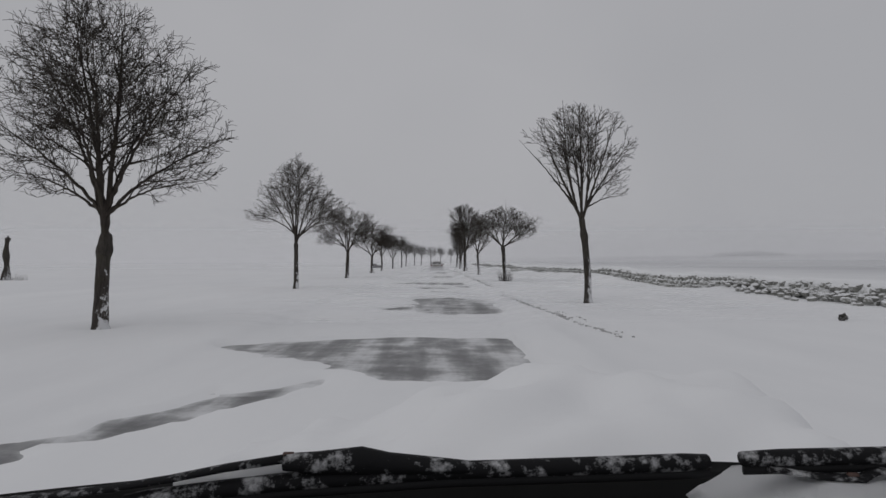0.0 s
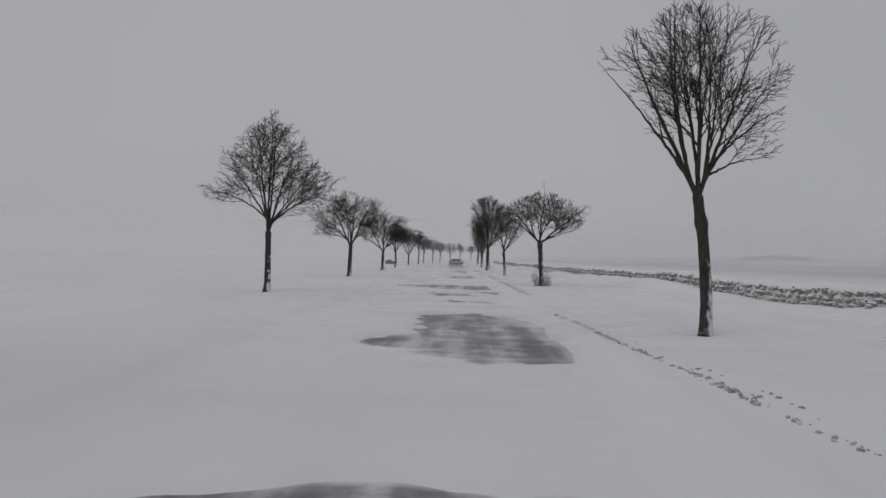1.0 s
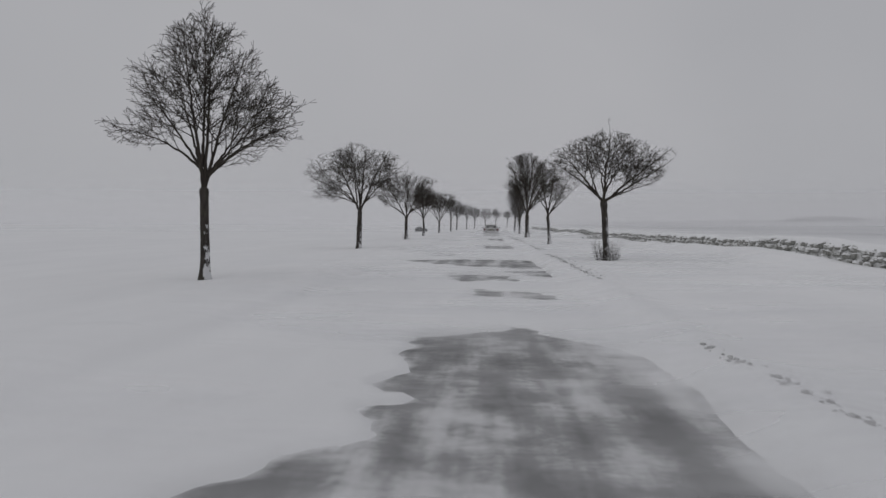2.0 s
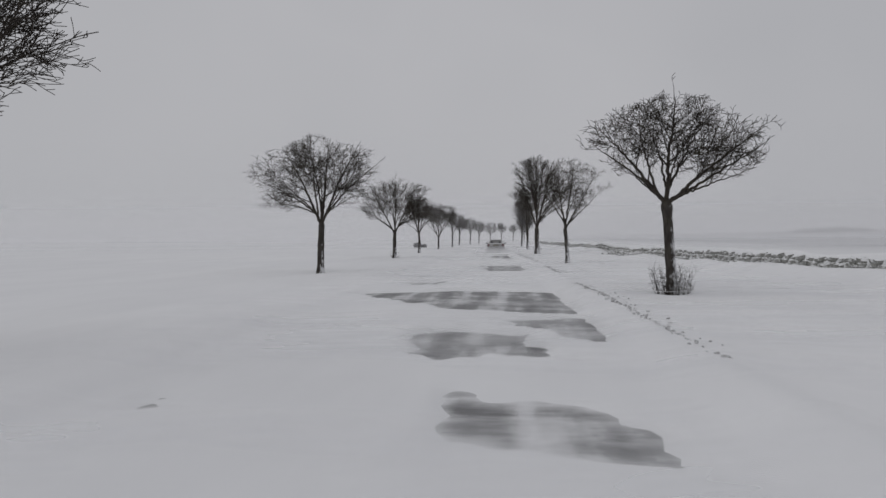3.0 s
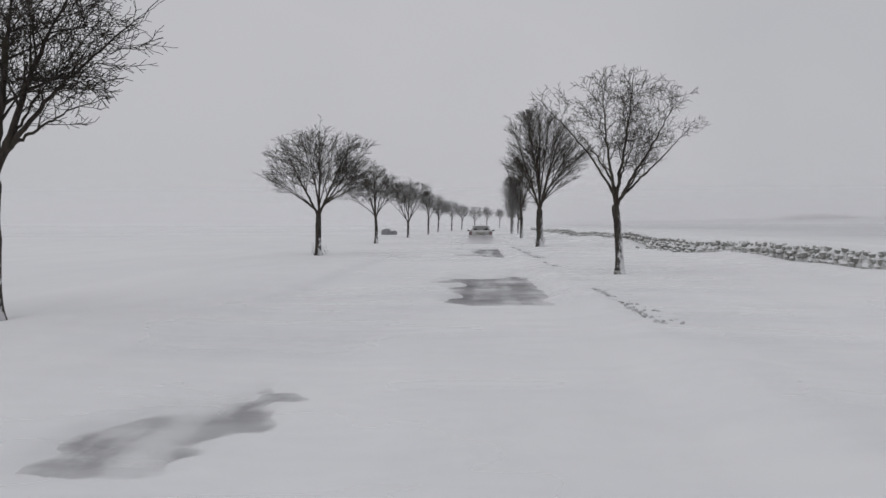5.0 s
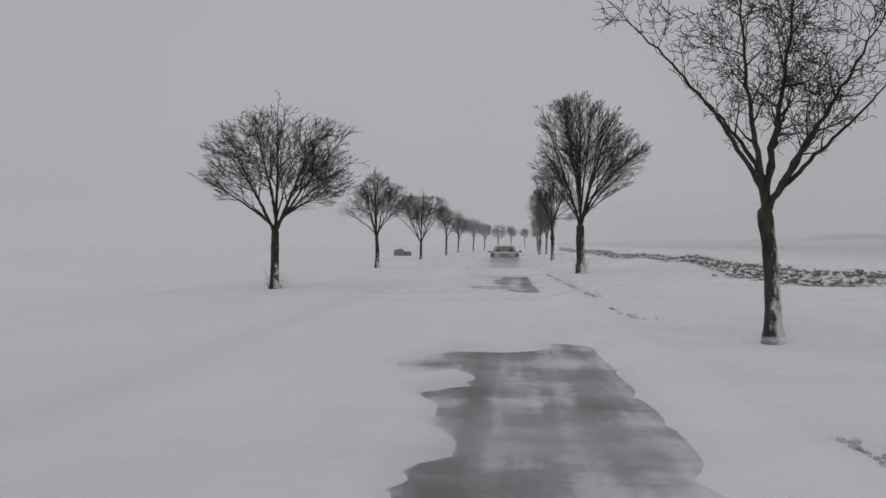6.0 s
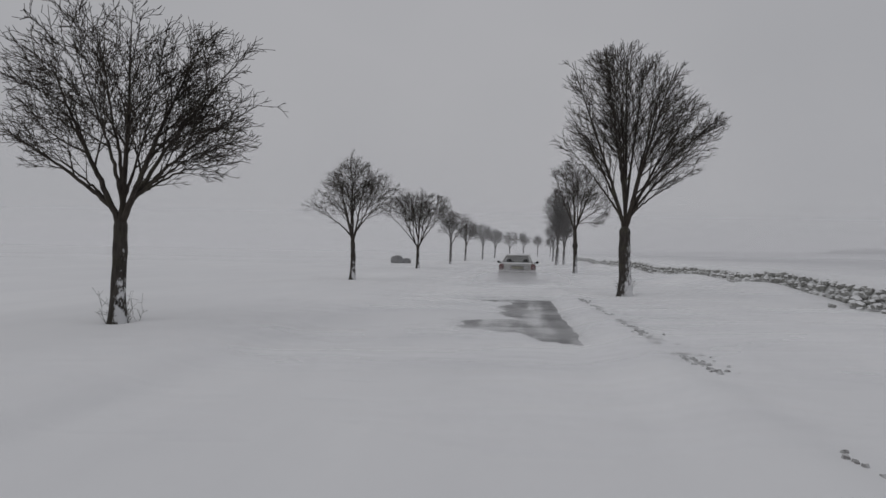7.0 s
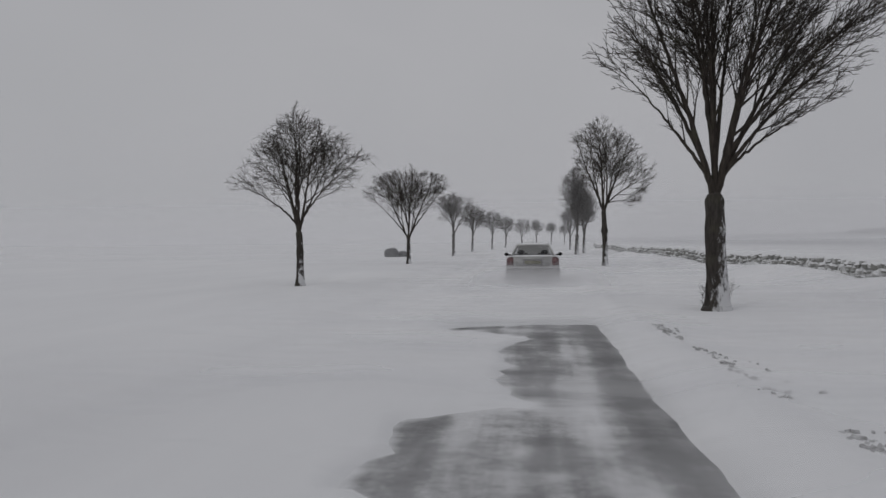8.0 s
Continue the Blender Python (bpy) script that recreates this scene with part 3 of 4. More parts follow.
def trunk_mesh(seed, fork, radius, knot, material):
    """Tapered, slightly bent trunk with a flared foot, a graft knot and a lumpy surface."""
    rng = np.random.default_rng(seed + 500)
    sides, rings = 18, 36
    fx, fy, fz = fork
    verts, faces = [], []
    bend = rng.normal(0, 0.022, 2)
    phase = rng.uniform(0, 6, 4)
    for i in range(rings + 1):
        z = -0.45 + (fz + 1.1 * radius + 0.45) * i / rings
        q = max(z, 0) / fz
        cx = fx * q ** 1.2 + bend[0] * math.sin(q * 3.1)
        cy = fy * q ** 1.2 + bend[1] * math.sin(q * 3.1)
        r = radius * (1.12 - 0.22 * q + 0.5 * math.exp(-max(z + 0.05, 0) / 0.16))
        r *= 1 + knot[1] * math.exp(-((z - knot[0]) / 0.13) ** 2) + 0.06 * math.exp(-((z - fz) / 0.16) ** 2)
        r *= math.sqrt(max(0.08, 1 - max(0.0, (z - fz) / (1.15 * radius)) ** 2))
        for k in range(sides):
            a = 2 * math.pi * k / sides
            lump = 1 + 0.05 * math.sin(3 * a + phase[0] + z * 1.7) + 0.04 * math.sin(5 * a + phase[1] - z * 5) + 0.05 * noise.noise((math.cos(a) * 2, math.sin(a) * 2, z * 4 + seed))
            verts.append((cx + r * lump * math.cos(a), cy + r * lump * math.sin(a), z))
    for i in range(rings):
        for k in range(sides):
            a, b = i * sides + k, i * sides + (k + 1) % sides
            faces.append((a, b, b + sides, a + sides))
    faces.append(tuple(rings * sides + k for k in range(sides)))
    return mesh_of("trunk", verts, faces, material)


def shoots_mesh(seed, count, height, reach):
    """Thin suckers round a trunk's foot."""
    rng = np.random.default_rng(seed + 900)
    pos, parent, rad = [], [], []
    for k in range(count):
        a, r0 = rng.uniform(0, 2 * np.pi), rng.uniform(0.1, 0.3) * reach / 0.35
        at = np.array([math.cos(a) * r0, math.sin(a) * r0, -0.15])
        way = np.array([math.cos(a) * 0.25, math.sin(a) * 0.25, 1.0])
        h, last = height * rng.uniform(0.4, 1.0), -1
        for s in range(6):
            pos.append(at + way * h * s / 5 + rng.normal(0, 0.025, 3))
            parent.append(last)
            rad.append(0.0055 * (1 - s / 7))
            last = len(pos) - 1
            if s in (1, 2, 3, 4):
                stem = pos[-1]
                for k2 in range(2):
                    pos.append(stem + rng.normal(0, 0.08, 3) + np.array([0, 0, 0.10]))
                    parent.append(last)
                    rad.append(0.003)
    v, f = tubes(np.array(pos), np.array(parent), np.array(rad), [(3, lambda r: r > 0)])
    return quad_mesh("undergrowth", v, f, TWIG)


def tree(seed, x, y, z, fork, trunk_r, profile, limbs, label, habit, aims=(), tip_r=0.0050, knot=(1.9, 0.2), foot=None, levels=5, thick=1.0):
    ob = thing("tree", pose(x, y, z), label, "tree", "avenue trees")
    piece("trunk", trunk_mesh(seed, fork, trunk_r, knot, BARK_SNOWY if x > 0 else BARK), ob)
    piece("crown", crown_mesh(seed, fork, profile, limbs, aims, habit, trunk_r * 0.95, tip_r, levels, thick), ob)
    if foot:
        tagged(piece("undergrowth", shoots_mesh(seed, *foot), ob, label="thin upright suckers"), kind="stuff")
    return ob


def airborne_material(thinnest, thickest, pale=0.93, size=0.8):
    """Snow in the air: a pale veil that scatters daylight and lets the rest pass, with slow swirls."""
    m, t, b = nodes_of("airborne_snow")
    out = t.nodes["Material Output"]
    t.nodes.remove(b)
    up, down, clear = (t.nodes.new("ShaderNodeBsdf" + k) for k in ("Diffuse", "Translucent", "Transparent"))
    up.inputs["Color"].default_value = down.inputs["Color"].default_value = (pale, pale, min(1.0, pale + 0.012), 1)
    half, veil = t.nodes.new("ShaderNodeMixShader"), t.nodes.new("ShaderNodeMixShader")
    half.inputs[0].default_value = 0.5
    t.links.new(up.outputs[0], half.inputs[1])
    t.links.new(down.outputs[0], half.inputs[2])
    swirl = ramp(t, noise_node(t, size, 2, 0.5, (0.5, 1.0, 1.0)), [(0.3, (thinnest,) * 3), (0.7, (thickest,) * 3)])
    rim = t.nodes.new("ShaderNodeAttribute")
    rim.attribute_name = "fade"
    t.links.new(math_node(t, "MULTIPLY", swirl, rim.outputs["Fac"]), veil.inputs[0])
    t.links.new(clear.outputs[0], veil.inputs[1])
    t.links.new(half.outputs[0], veil.inputs[2])
    t.links.new(veil.outputs[0], out.inputs["Surface"])
    return m


def snow_curtain(material, x0, x1, y, height, dense, soft_x, label):
    """An upright wavering veil across the road, thickest near the ground."""
    gx, gv = np.meshgrid(np.linspace(x0, x1, 61), np.linspace(0, 1, 25))
    gy = y + 0.012 * (x1 - x0) * np.sin(gx * 9.0 / (x1 - x0) + y) + 0.06 * height * fbm(gx * 0.2, gv * 2, int(y), 2)
    gz = ground_height(gx, gy) - 0.02 + height * gv ** 1.3
    i = (np.arange(24)[:, None] * 61 + np.arange(60)[None, :]).ravel()
    me = quad_mesh("snow_haze", np.stack([gx.ravel(), gy.ravel(), gz.ravel()], 1), np.stack([i, i + 1, i + 62, i + 61], 1), material)
    ends = np.clip((gx - x0) / soft_x, 0, 1) * np.clip((x1 - gx) / soft_x, 0, 1)
    fade = dense(gz - gz[0]) * ends * ends * (3 - 2 * ends) * np.clip((1 - gv) / 0.45, 0, 1)
    me.attributes.new("fade", "FLOAT", "POINT").data.foreach_set("value", fade.ravel())
    tagged(new("snow_haze", me), label, "blowing snow", kind="stuff")


def build_airborne():
    haze, plume = airborne_material(0.85, 1.15, 0.95, 0.12), airborne_material(0.7, 1.1)
    for y in (116.0, 146.0):
        snow_curtain(haze, -150, 150, y, 16.0, lambda h: 0.08 + 0.10 * np.exp(-h / 0.9), 70, "pale curtain of snow blowing across the road")
    snow_curtain(airborne_material(0.95, 1.05, 0.985, 0.02), -420, 620, 390.0, 26.0, lambda h: 0.55 + 0.25 * np.exp(-h / 3.0), 160, "pale distant haze of falling snow over the fields")
    # loose snow thrown up behind the car
    for y, x0, x1, top in ((92.6, -2.3, 2.2, 1.4), (91.6, -2.8, 2.9, 1.1)):
        snow_curtain(plume, x0, x1, y, top, lambda h: 0.76 * np.exp(-(h / 0.55) ** 2), 1.6, "loose snow whirled up behind the car")


build_airborne()
build_spindrift()

# the row on the near side of the open field
tree(1, -7.2, 14.34, -0.08, (0.07, 0.03, 1.98), 0.138,
     [(2.75, 0.9, 1.0), (3.1, 2.1, 2.3), (3.6, 2.35, 2.35), (4.2, 2.5, 2.75), (4.9, 2.4, 2.65), (5.7, 2.2, 2.1), (6.6, 1.5, 1.1), (7.5, 0.4, 0.4)],
     3, "old bare avenue tree with a broad round crown in the snow", BROAD, aims=((-0.75, 0.3, 7.1), (0.65, -0.2, 6.9), (0.1, -0.9, 6.4), (-2.3, 0.3, 3.5), (2.35, -0.2, 3.2), (2.75, 0.3, 4.2), (-2.4, -0.4, 4.6), (2.1, -0.4, 5.6), (-1.6, 0.5, 6.2)), knot=(1.72, 0.36))
tree(2, -7.11, 33.57, 0.06, (0.0, 0.0, 2.15), 0.106,
     [(2.75, 0.7, 0.9), (3.1, 1.4, 1.2), (3.5, 2.2, 2.2), (3.9, 2.35, 2.45), (4.5, 1.95, 2.4), (5.1, 1.6, 1.8), (5.9, 1.0, 1.05), (6.55, 0.35, 0.6)],
     4, "bare avenue tree with a pointed egg-shaped crown in snow", EGG, aims=((0.25, 0.1, 6.4), (-0.5, -0.1, 6.2), (1.0, 0.2, 5.6), (-2.3, 0.1, 3.75), (2.2, 0.1, 4.3), (-1.7, -0.2, 4.9), (1.0, 0.1, 3.05), (2.2, -0.5, 3.6), (2.4, 0.4, 3.9)), knot=(2.1, 0.15))
tree(3, -7.24, 53.5, 0.0, (0.05, 0.0, 2.0), 0.13,
     [(2.6, 1.4, 0.8), (2.9, 2.2, 1.3), (3.4, 2.35, 1.75), (4.2, 2.7, 2.4), (4.9, 2.4, 2.45), (5.2, 2.0, 2.1), (5.5, 1.4, 1.1)],
     4, "bare avenue tree with a wide flat-topped twiggy crown", SPLAYED, aims=((-1.6, 0.2, 5.3), (1.7, -0.1, 5.4), (0.4, 0.3, 5.6), (-2.75, 0.2, 3.9), (2.6, 0.1, 4.7), (-2.4, -0.3, 2.9), (1.8, 0.2, 3.3), (-0.6, 0.3, 5.6)), knot=(1.2, 0.1))
tree(4, -7.19, 73.08, 0.03, (0.02, 0.0, 1.72), 0.122,
     [(2.4, 0.8, 1.1), (2.9, 1.5, 2.2), (3.5, 2.75, 2.5), (4.1, 2.5, 2.5), (4.8, 2.35, 2.5), (5.3, 1.5, 1.5), (5.8, 0.4, 0.6)],
     3, "bare avenue tree with a fan-shaped crown and suckers at its foot", FANNED, aims=((-1.7, 0.1, 5.1), (0.1, 0.2, 5.75), (1.6, -0.2, 5.1), (-2.9, 0.1, 3.66), (2.4, 0.2, 3.9), (2.4, -0.2, 4.8), (1.8, 0.2, 3.0), (-1.7, 0.3, 3.2), (2.3, -0.7, 3.1), (1.3, -1.2, 2.8)), knot=(1.3, 0.08), foot=(12, 0.75, 0.4))
tree(5, -7.68, 91.98, 0.06, (0.0, 0.0, 1.6), 0.11,
     [(2.2, 0.6, 0.5), (2.7, 1.3, 1.1), (3.2, 2.2, 1.8), (3.7, 2.0, 2.1), (4.3, 1.7, 1.95), (5.0, 0.9, 1.2), (5.75, 0.3, 0.35)],
     4, "bare avenue tree with a pointed crown on a straight trunk", EGG, aims=((-0.15, 0.0, 5.7), (0.7, 0.1, 5.2), (-0.8, 0.1, 4.9), (-2.2, 0.1, 3.3), (2.0, -0.1, 4.0)), knot=(1.0, 0.06))
tree(6, -7.34, 109.72, 0.08, (0.0, 0.0, 1.4), 0.11,
     [(2.6, 0.5, 0.5), (3.2, 1.5, 1.1), (4.0, 2.4, 2.1), (4.6, 2.4, 2.3), (5.2, 1.9, 2.0), (5.65, 0.6, 0.8)],
     4, "bare avenue tree forked low into two limbs", FANNED, aims=((-1.7, 0.0, 5.0), (1.5, 0.1, 5.1), (0.2, 0.1, 5.6), (-2.5, 0.0, 4.2), (2.2, 0.0, 4.4), (-0.8, -0.1, 5.4)), knot=(0.8, 0.06))
tree(7, -6.93, 129.15, 0.0, (0.0, 0.0, 1.9), 0.12,
     [(2.3, 0.8, 0.8), (3.0, 1.9, 1.9), (3.9, 2.5, 2.4), (4.8, 1.9, 1.9), (5.6, 0.6, 0.6)], 6,
     "bare young avenue tree with a rounded crown", FANNED, levels=4, tip_r=0.0052)
for k in range(7):
    rng = np.random.default_rng(70 + k)
    w = rng.uniform(1.7, 2.4, 4)
    y = 148.5 + 19.2 * k + rng.normal(0, 0.5)
    tree(30 + k, -6.95 + float(bend(y)) + rng.normal(0, 0.2), y, 0.0, (rng.normal(0, 0.08), 0.0, rng.uniform(1.6, 2.1)), 0.12,
         [(2.3, 0.8, 0.8), (3.0, w[0] * 0.85, w[1] * 0.85), (4.0, w[2], w[3]), (4.8, 1.9, 1.9), (rng.uniform(5.3, 5.9), 0.7, 0.7)], 6,
         "bare avenue tree far along the snowy road", (FANNED, BROAD)[k % 2], tip_r=0.0056, levels=4)
# the row before the stone wall
tree(8, 4.89, 22.04, -0.05, (-0.17, 0.1, 2.75), 0.108,
     [(3.1, 0.45, 0.7), (3.5, 0.6, 1.2), (4.0, 0.9, 1.3), (4.6, 1.3, 1.35), (5.2, 1.8, 1.45), (5.9, 1.75, 1.2), (6.3, 1.3, 0.8), (6.65, 0.8, 0.2)],
     4, "slender bare tree with a vase-shaped crown and knotted trunk", VASE,
     aims=((-1.6, 0.4, 6.15), (0.85, -0.2, 6.0), (-0.3, -0.3, 6.5), (-0.9, -0.5, 6.6), (0.1, 0.4, 6.4), (-2.25, -0.2, 5.35), (1.4, 0.2, 5.2), (1.3, -0.4, 4.5), (1.35, 0.2, 3.6), (-0.5, 0.8, 6.0)), tip_r=0.0046, knot=(2.25, 0.32))
tree(9, 4.24, 42.59, 0.06, (-0.14, 0.0, 2.12), 0.116,
     [(2.65, 0.5, 0.8), (2.95, 0.9, 1.8), (3.3, 1.5, 2.1), (3.75, 2.15, 2.45), (4.15, 1.7, 2.0), (4.45, 1.1, 1.45), (4.85, 0.3, 0.35)],
     3, "gnarled bare tree with an umbrella crown and snowy suckers", GNARLED, aims=((-1.7, 0.1, 4.0), (2.1, -0.1, 4.0), (0.1, 0.2, 4.95), (-0.9, -0.5, 4.5), (1.2, 0.5, 4.5), (-2.1, -0.2, 3.7), (2.4, 0.2, 3.75), (1.8, -0.3, 2.95), (-1.3, 0.3, 3.2)), knot=(2.05, 0.22), foot=(46, 0.95, 0.45))
tree(10, 3.81, 62.85, 0.08, (-0.12, 0.0, 1.75), 0.102,
     [(2.7, 0.5, 0.7), (3.4, 0.8, 1.2), (4.0, 1.3, 2.1), (4.6, 2.2, 1.7), (5.0, 2.55, 1.3), (5.4, 1.1, 0.9), (5.7, 0.3, 0.6)],
     1, "thin bare tree with a sparse crooked crown", GNARLED, aims=((0.45, 0.2, 5.65), (-0.6, -0.1, 5.35), (1.5, -0.3, 4.7), (-2.5, -0.2, 4.95), (2.05, 0.1, 4.05), (0.8, 1.0, 4.2), (-1.2, 1.3, 4.2)), knot=(1.6, 0.12), tip_r=0.0046)
tree(11, 3.46, 84.96, 0.03, (-0.03, 0.0, 2.1), 0.192,
     [(3.0, 0.5, 0.7), (3.6, 1.0, 1.5), (4.2, 1.2, 2.3), (4.9, 1.9, 2.6), (5.8, 1.9, 3.1), (6.4, 1.95, 2.8), (7.2, 2.05, 2.0), (7.9, 2.0, 1.3), (8.35, 1.0, 0.9)],
     3, "tall bare tree with upswept limbs, trunk plastered with snow", UPSWEPT, aims=((-1.9, -0.1, 7.8), (0.0, 0.3, 8.3), (1.5, -0.3, 7.7), (-0.9, -0.4, 8.2), (0.7, 0.6, 8.1), (3.05, 0.1, 5.95), (2.1, -0.2, 4.0), (2.5, 0.5, 6.7), (-1.9, 0.3, 4.95), (-1.9, 0.4, 6.2), (2.6, -0.4, 5.2)), knot=(1.6, 0.05), foot=(13, 0.75, 0.33))
tree(12, 3.55, 106.3, -0.02, (-0.05, 0.0, 2.8), 0.13,
     [(3.1, 0.3, 1.7), (3.8, 0.6, 2.1), (4.7, 1.0, 2.35), (5.6, 1.4, 2.0), (6.6, 1.8, 1.7), (7.2, 1.2, 0.9), (7.7, 0.6, 0.3)],
     4, "bare roadside tree with a lopsided tall crown", FANNED, aims=((-1.5, 0.0, 6.7), (1.3, 0.1, 6.5), (-0.3, 0.1, 7.6), (2.3, 0.0, 4.7), (1.9, 0.1, 3.2)), knot=(1.85, 0.4))
tree(13, 3.7, 130.5, 0.0, (0.05, 0.0, 1.7), 0.16,
     [(2.1, 0.5, 0.5), (2.9, 1.2, 1.1), (4.2, 2.0, 1.9), (5.5, 2.0, 1.8), (6.8, 1.3, 1.2), (7.7, 0.4, 0.4)], 8,
     "dense bare tree with a bushy domed head of brushwood", FANNED, tip_r=0.006, levels=4)
tree(14, 4.8, 136.5, 0.0, (0.0, 0.0, 1.5), 0.13,
     [(1.9, 0.5, 0.5), (2.8, 1.3, 1.2), (4.0, 1.7, 1.6), (5.2, 1.3, 1.2), (6.1, 0.5, 0.5)], 7,
     "dense low bare tree with a bushy round head", FANNED, tip_r=0.006, levels=4)
tree(60, 4.7, 158.0, 0.0, (0.0, 0.0, 1.5), 0.13,
     [(2.0, 0.6, 0.6), (3.0, 1.9, 1.8), (4.2, 1.8, 2.0), (5.4, 0.7, 0.7)], 5, "bare avenue tree far along the snowy road", FANNED, tip_r=0.0068, levels=4, thick=1.2)


# ---- things in the fields ----
def lump_mesh(name, seed, sx, sy, sz, material, cuts=2, rough=0.22):
    bm = bmesh.new()
    bmesh.ops.create_icosphere(bm, subdivisions=cuts, radius=1)
    for v in bm.verts:
        k = 1 + rough * noise.noise(v.co * 1.3 + Vector((seed * 3.1, seed, 0))) + rough * 0.5 * noise.noise(v.co * 3 + Vector((seed, 0, 7)))
        v.co = Vector((v.co.x * sx * k, v.co.y * sy * k, v.co.z * sz * k))
    me = bpy.data.meshes.new(name)
    bm.to_mesh(me)
    bm.free()
    me.materials.append(material)
    return me


def dead_trunk():
    x, y = -33.7, 52.6
    z = height_at(x, y)
    ob = thing("dead_tree_stump", pose(x, y, z, 0, 3, 0), "tall broken dead trunk standing in the snowy field", "tree stump")
    verts, faces, sides, rings = [], [], 12, 22
    for i in range(rings + 1):
        h = -0.4 + 3.7 * i / rings
        r = 0.25 + 0.10 * math.exp(-max(h, 0) / 0.3) - 0.02 * h + 0.05 * math.sin(h * 4.0)
        for k in range(sides):
            a = 2 * math.pi * k / sides
            rr = r * (1 + 0.12 * noise.noise((math.cos(a) * 2, math.sin(a) * 2, h * 2)))
            top = 0.25 * noise.noise((math.cos(a) * 3, math.sin(a) * 3, 9)) if i == rings else 0
            verts.append((rr * math.cos(a) + 0.06 * math.sin(h * 2), rr * math.sin(a), h + top))
    for i in range(rings):
        for k in range(sides):
            a, b = i * sides + k, i * sides + (k + 1) % sides
            faces.append((a, b, b + sides, a + sides))
    faces.append(tuple(rings * sides + k for k in range(sides)))
    piece("trunk", mesh_of("trunk", verts, faces, BARK), ob)
    me = shoots_mesh(77, 30, 0.7, 1.0)
    tagged(piece("brushwood", me, ob, pose(0.9, 0, 0)), kind="stuff")
    tagged(piece("brushwood", shoots_mesh(78, 26, 0.5, 0.9), ob, pose(-0.6, -0.3, 0)), kind="stuff")


def bale(x, y, r, label):
    z = height_at(x, y)
    ob = thing("round_bale", pose(x, y, z + r * 0.42, 0, 0, 24), label, "hay bale", "bales in the field")
    bm = bmesh.new()
    bmesh.ops.create_cone(bm, cap_ends=True, segments=28, radius1=r, radius2=r, depth=r * 1.8)
    bmesh.ops.rotate(bm, verts=bm.verts, cent=(0, 0, 0), matrix=Matrix.Rotation(math.pi / 2, 3, "X"))
    bmesh.ops.bevel(bm, geom=[e for e in bm.edges if len(e.link_faces) == 2 and e.calc_face_angle(0) > 1], offset=r * 0.12, segments=2, affect="EDGES")
    for v in bm.verts:
        v.co += v.co * 0.05 * noise.noise(v.co * 2)
    part("wrap", bm, FILM, ob)
    bm = bmesh.new()
    bmesh.ops.create_uvsphere(bm, u_segments=16, v_segments=8, radius=1)
    for v in bm.verts:
        v.co = Vector((v.co.x * r * 0.7, v.co.y * r * 0.85, r * 0.86 + v.co.z * r * 0.16))
    part("snow_cap", bm, SNOW, ob, "rounded cap of snow")


dead_trunk()
bale(-12.1, 127.5, 0.56, "dark wrapped round bale half buried in drifted snow")
bale(-11.2, 127.9, 0.38, "small grey bale half buried in drifted snow")
boulder = new("boulder", lump_mesh("boulder", 4, 0.085, 0.09, 0.10, DARK_STONE, 3, 0.8))
boulder.location = (8.8, 14.66, height_at(8.8, 14.66) + 0.05)
tagged(boulder, "single dark stone lying in front of the wall", "stone")


def snow_clods():
    """Broken crust and clods of frozen earth along the verge."""
    rng = np.random.default_rng(12)
    verts, faces = [], []
    runs = [(11.6, 17.5, 3.15, 2.85, 170), (17.5, 25.0, 2.85, 2.4, 190), (33.8, 45.3, 2.64, 2.27, 260), (53.4, 57.8, 2.5, 2.25, 170), (65.0, 67.0, 2.4, 1.95, 40), (69.4, 76.0, 2.15, 1.95, 300), (76.0, 82.0, 1.95, 1.7, 170)]
    for y0, y1, x0, x1, count in runs:
        for k in range(count):
            q = rng.random()
            y = y0 + (y1 - y0) * q
            if fbm(np.array([y * 1.6]), np.array([3.0]), 77, 2)[0] < -0.3:
                continue
            x = x0 + (x1 - x0) * q + 0.12 * float(fbm(np.array([y * 0.9]), np.array([1.0]), 78, 2)[0]) + rng.normal(0, 0.05) + (rng.random() < 0.14) * rng.uniform(0, 0.4)
            s = rng.uniform(0.008, 0.032)
            z = height_at(x, y) + s * 0.15
            base = len(verts)
            turn = rng.uniform(0, 3.1)
            ct, st, long = math.cos(turn), math.sin(turn), rng.uniform(1.0, 2.0)
            for j in range(12):
                a = (j % 6) * math.pi / 3 + rng.uniform(-0.3, 0.3)
                r = rng.uniform(0.8, 1.2) if j < 6 else rng.uniform(0.4, 0.85)
                u, v = math.cos(a) * r * s * long, math.sin(a) * r * s
                verts.append((x + u * ct - v * st, y + u * st + v * ct, z + (-s * 0.6 if j < 6 else s * rng.uniform(0.2, 0.8))))
            faces += [(base + j, base + (j + 1) % 6, base + 6 + (j + 1) % 6, base + 6 + j) for j in range(6)]
            faces.append(tuple(base + 6 + j for j in range(6)))
    tagged(new("earth_clods", mesh_of("earth_clods", verts, faces, SOIL, False)), "broken snow crust and frozen clods along the verge", "clods", kind="stuff")


snow_clods()


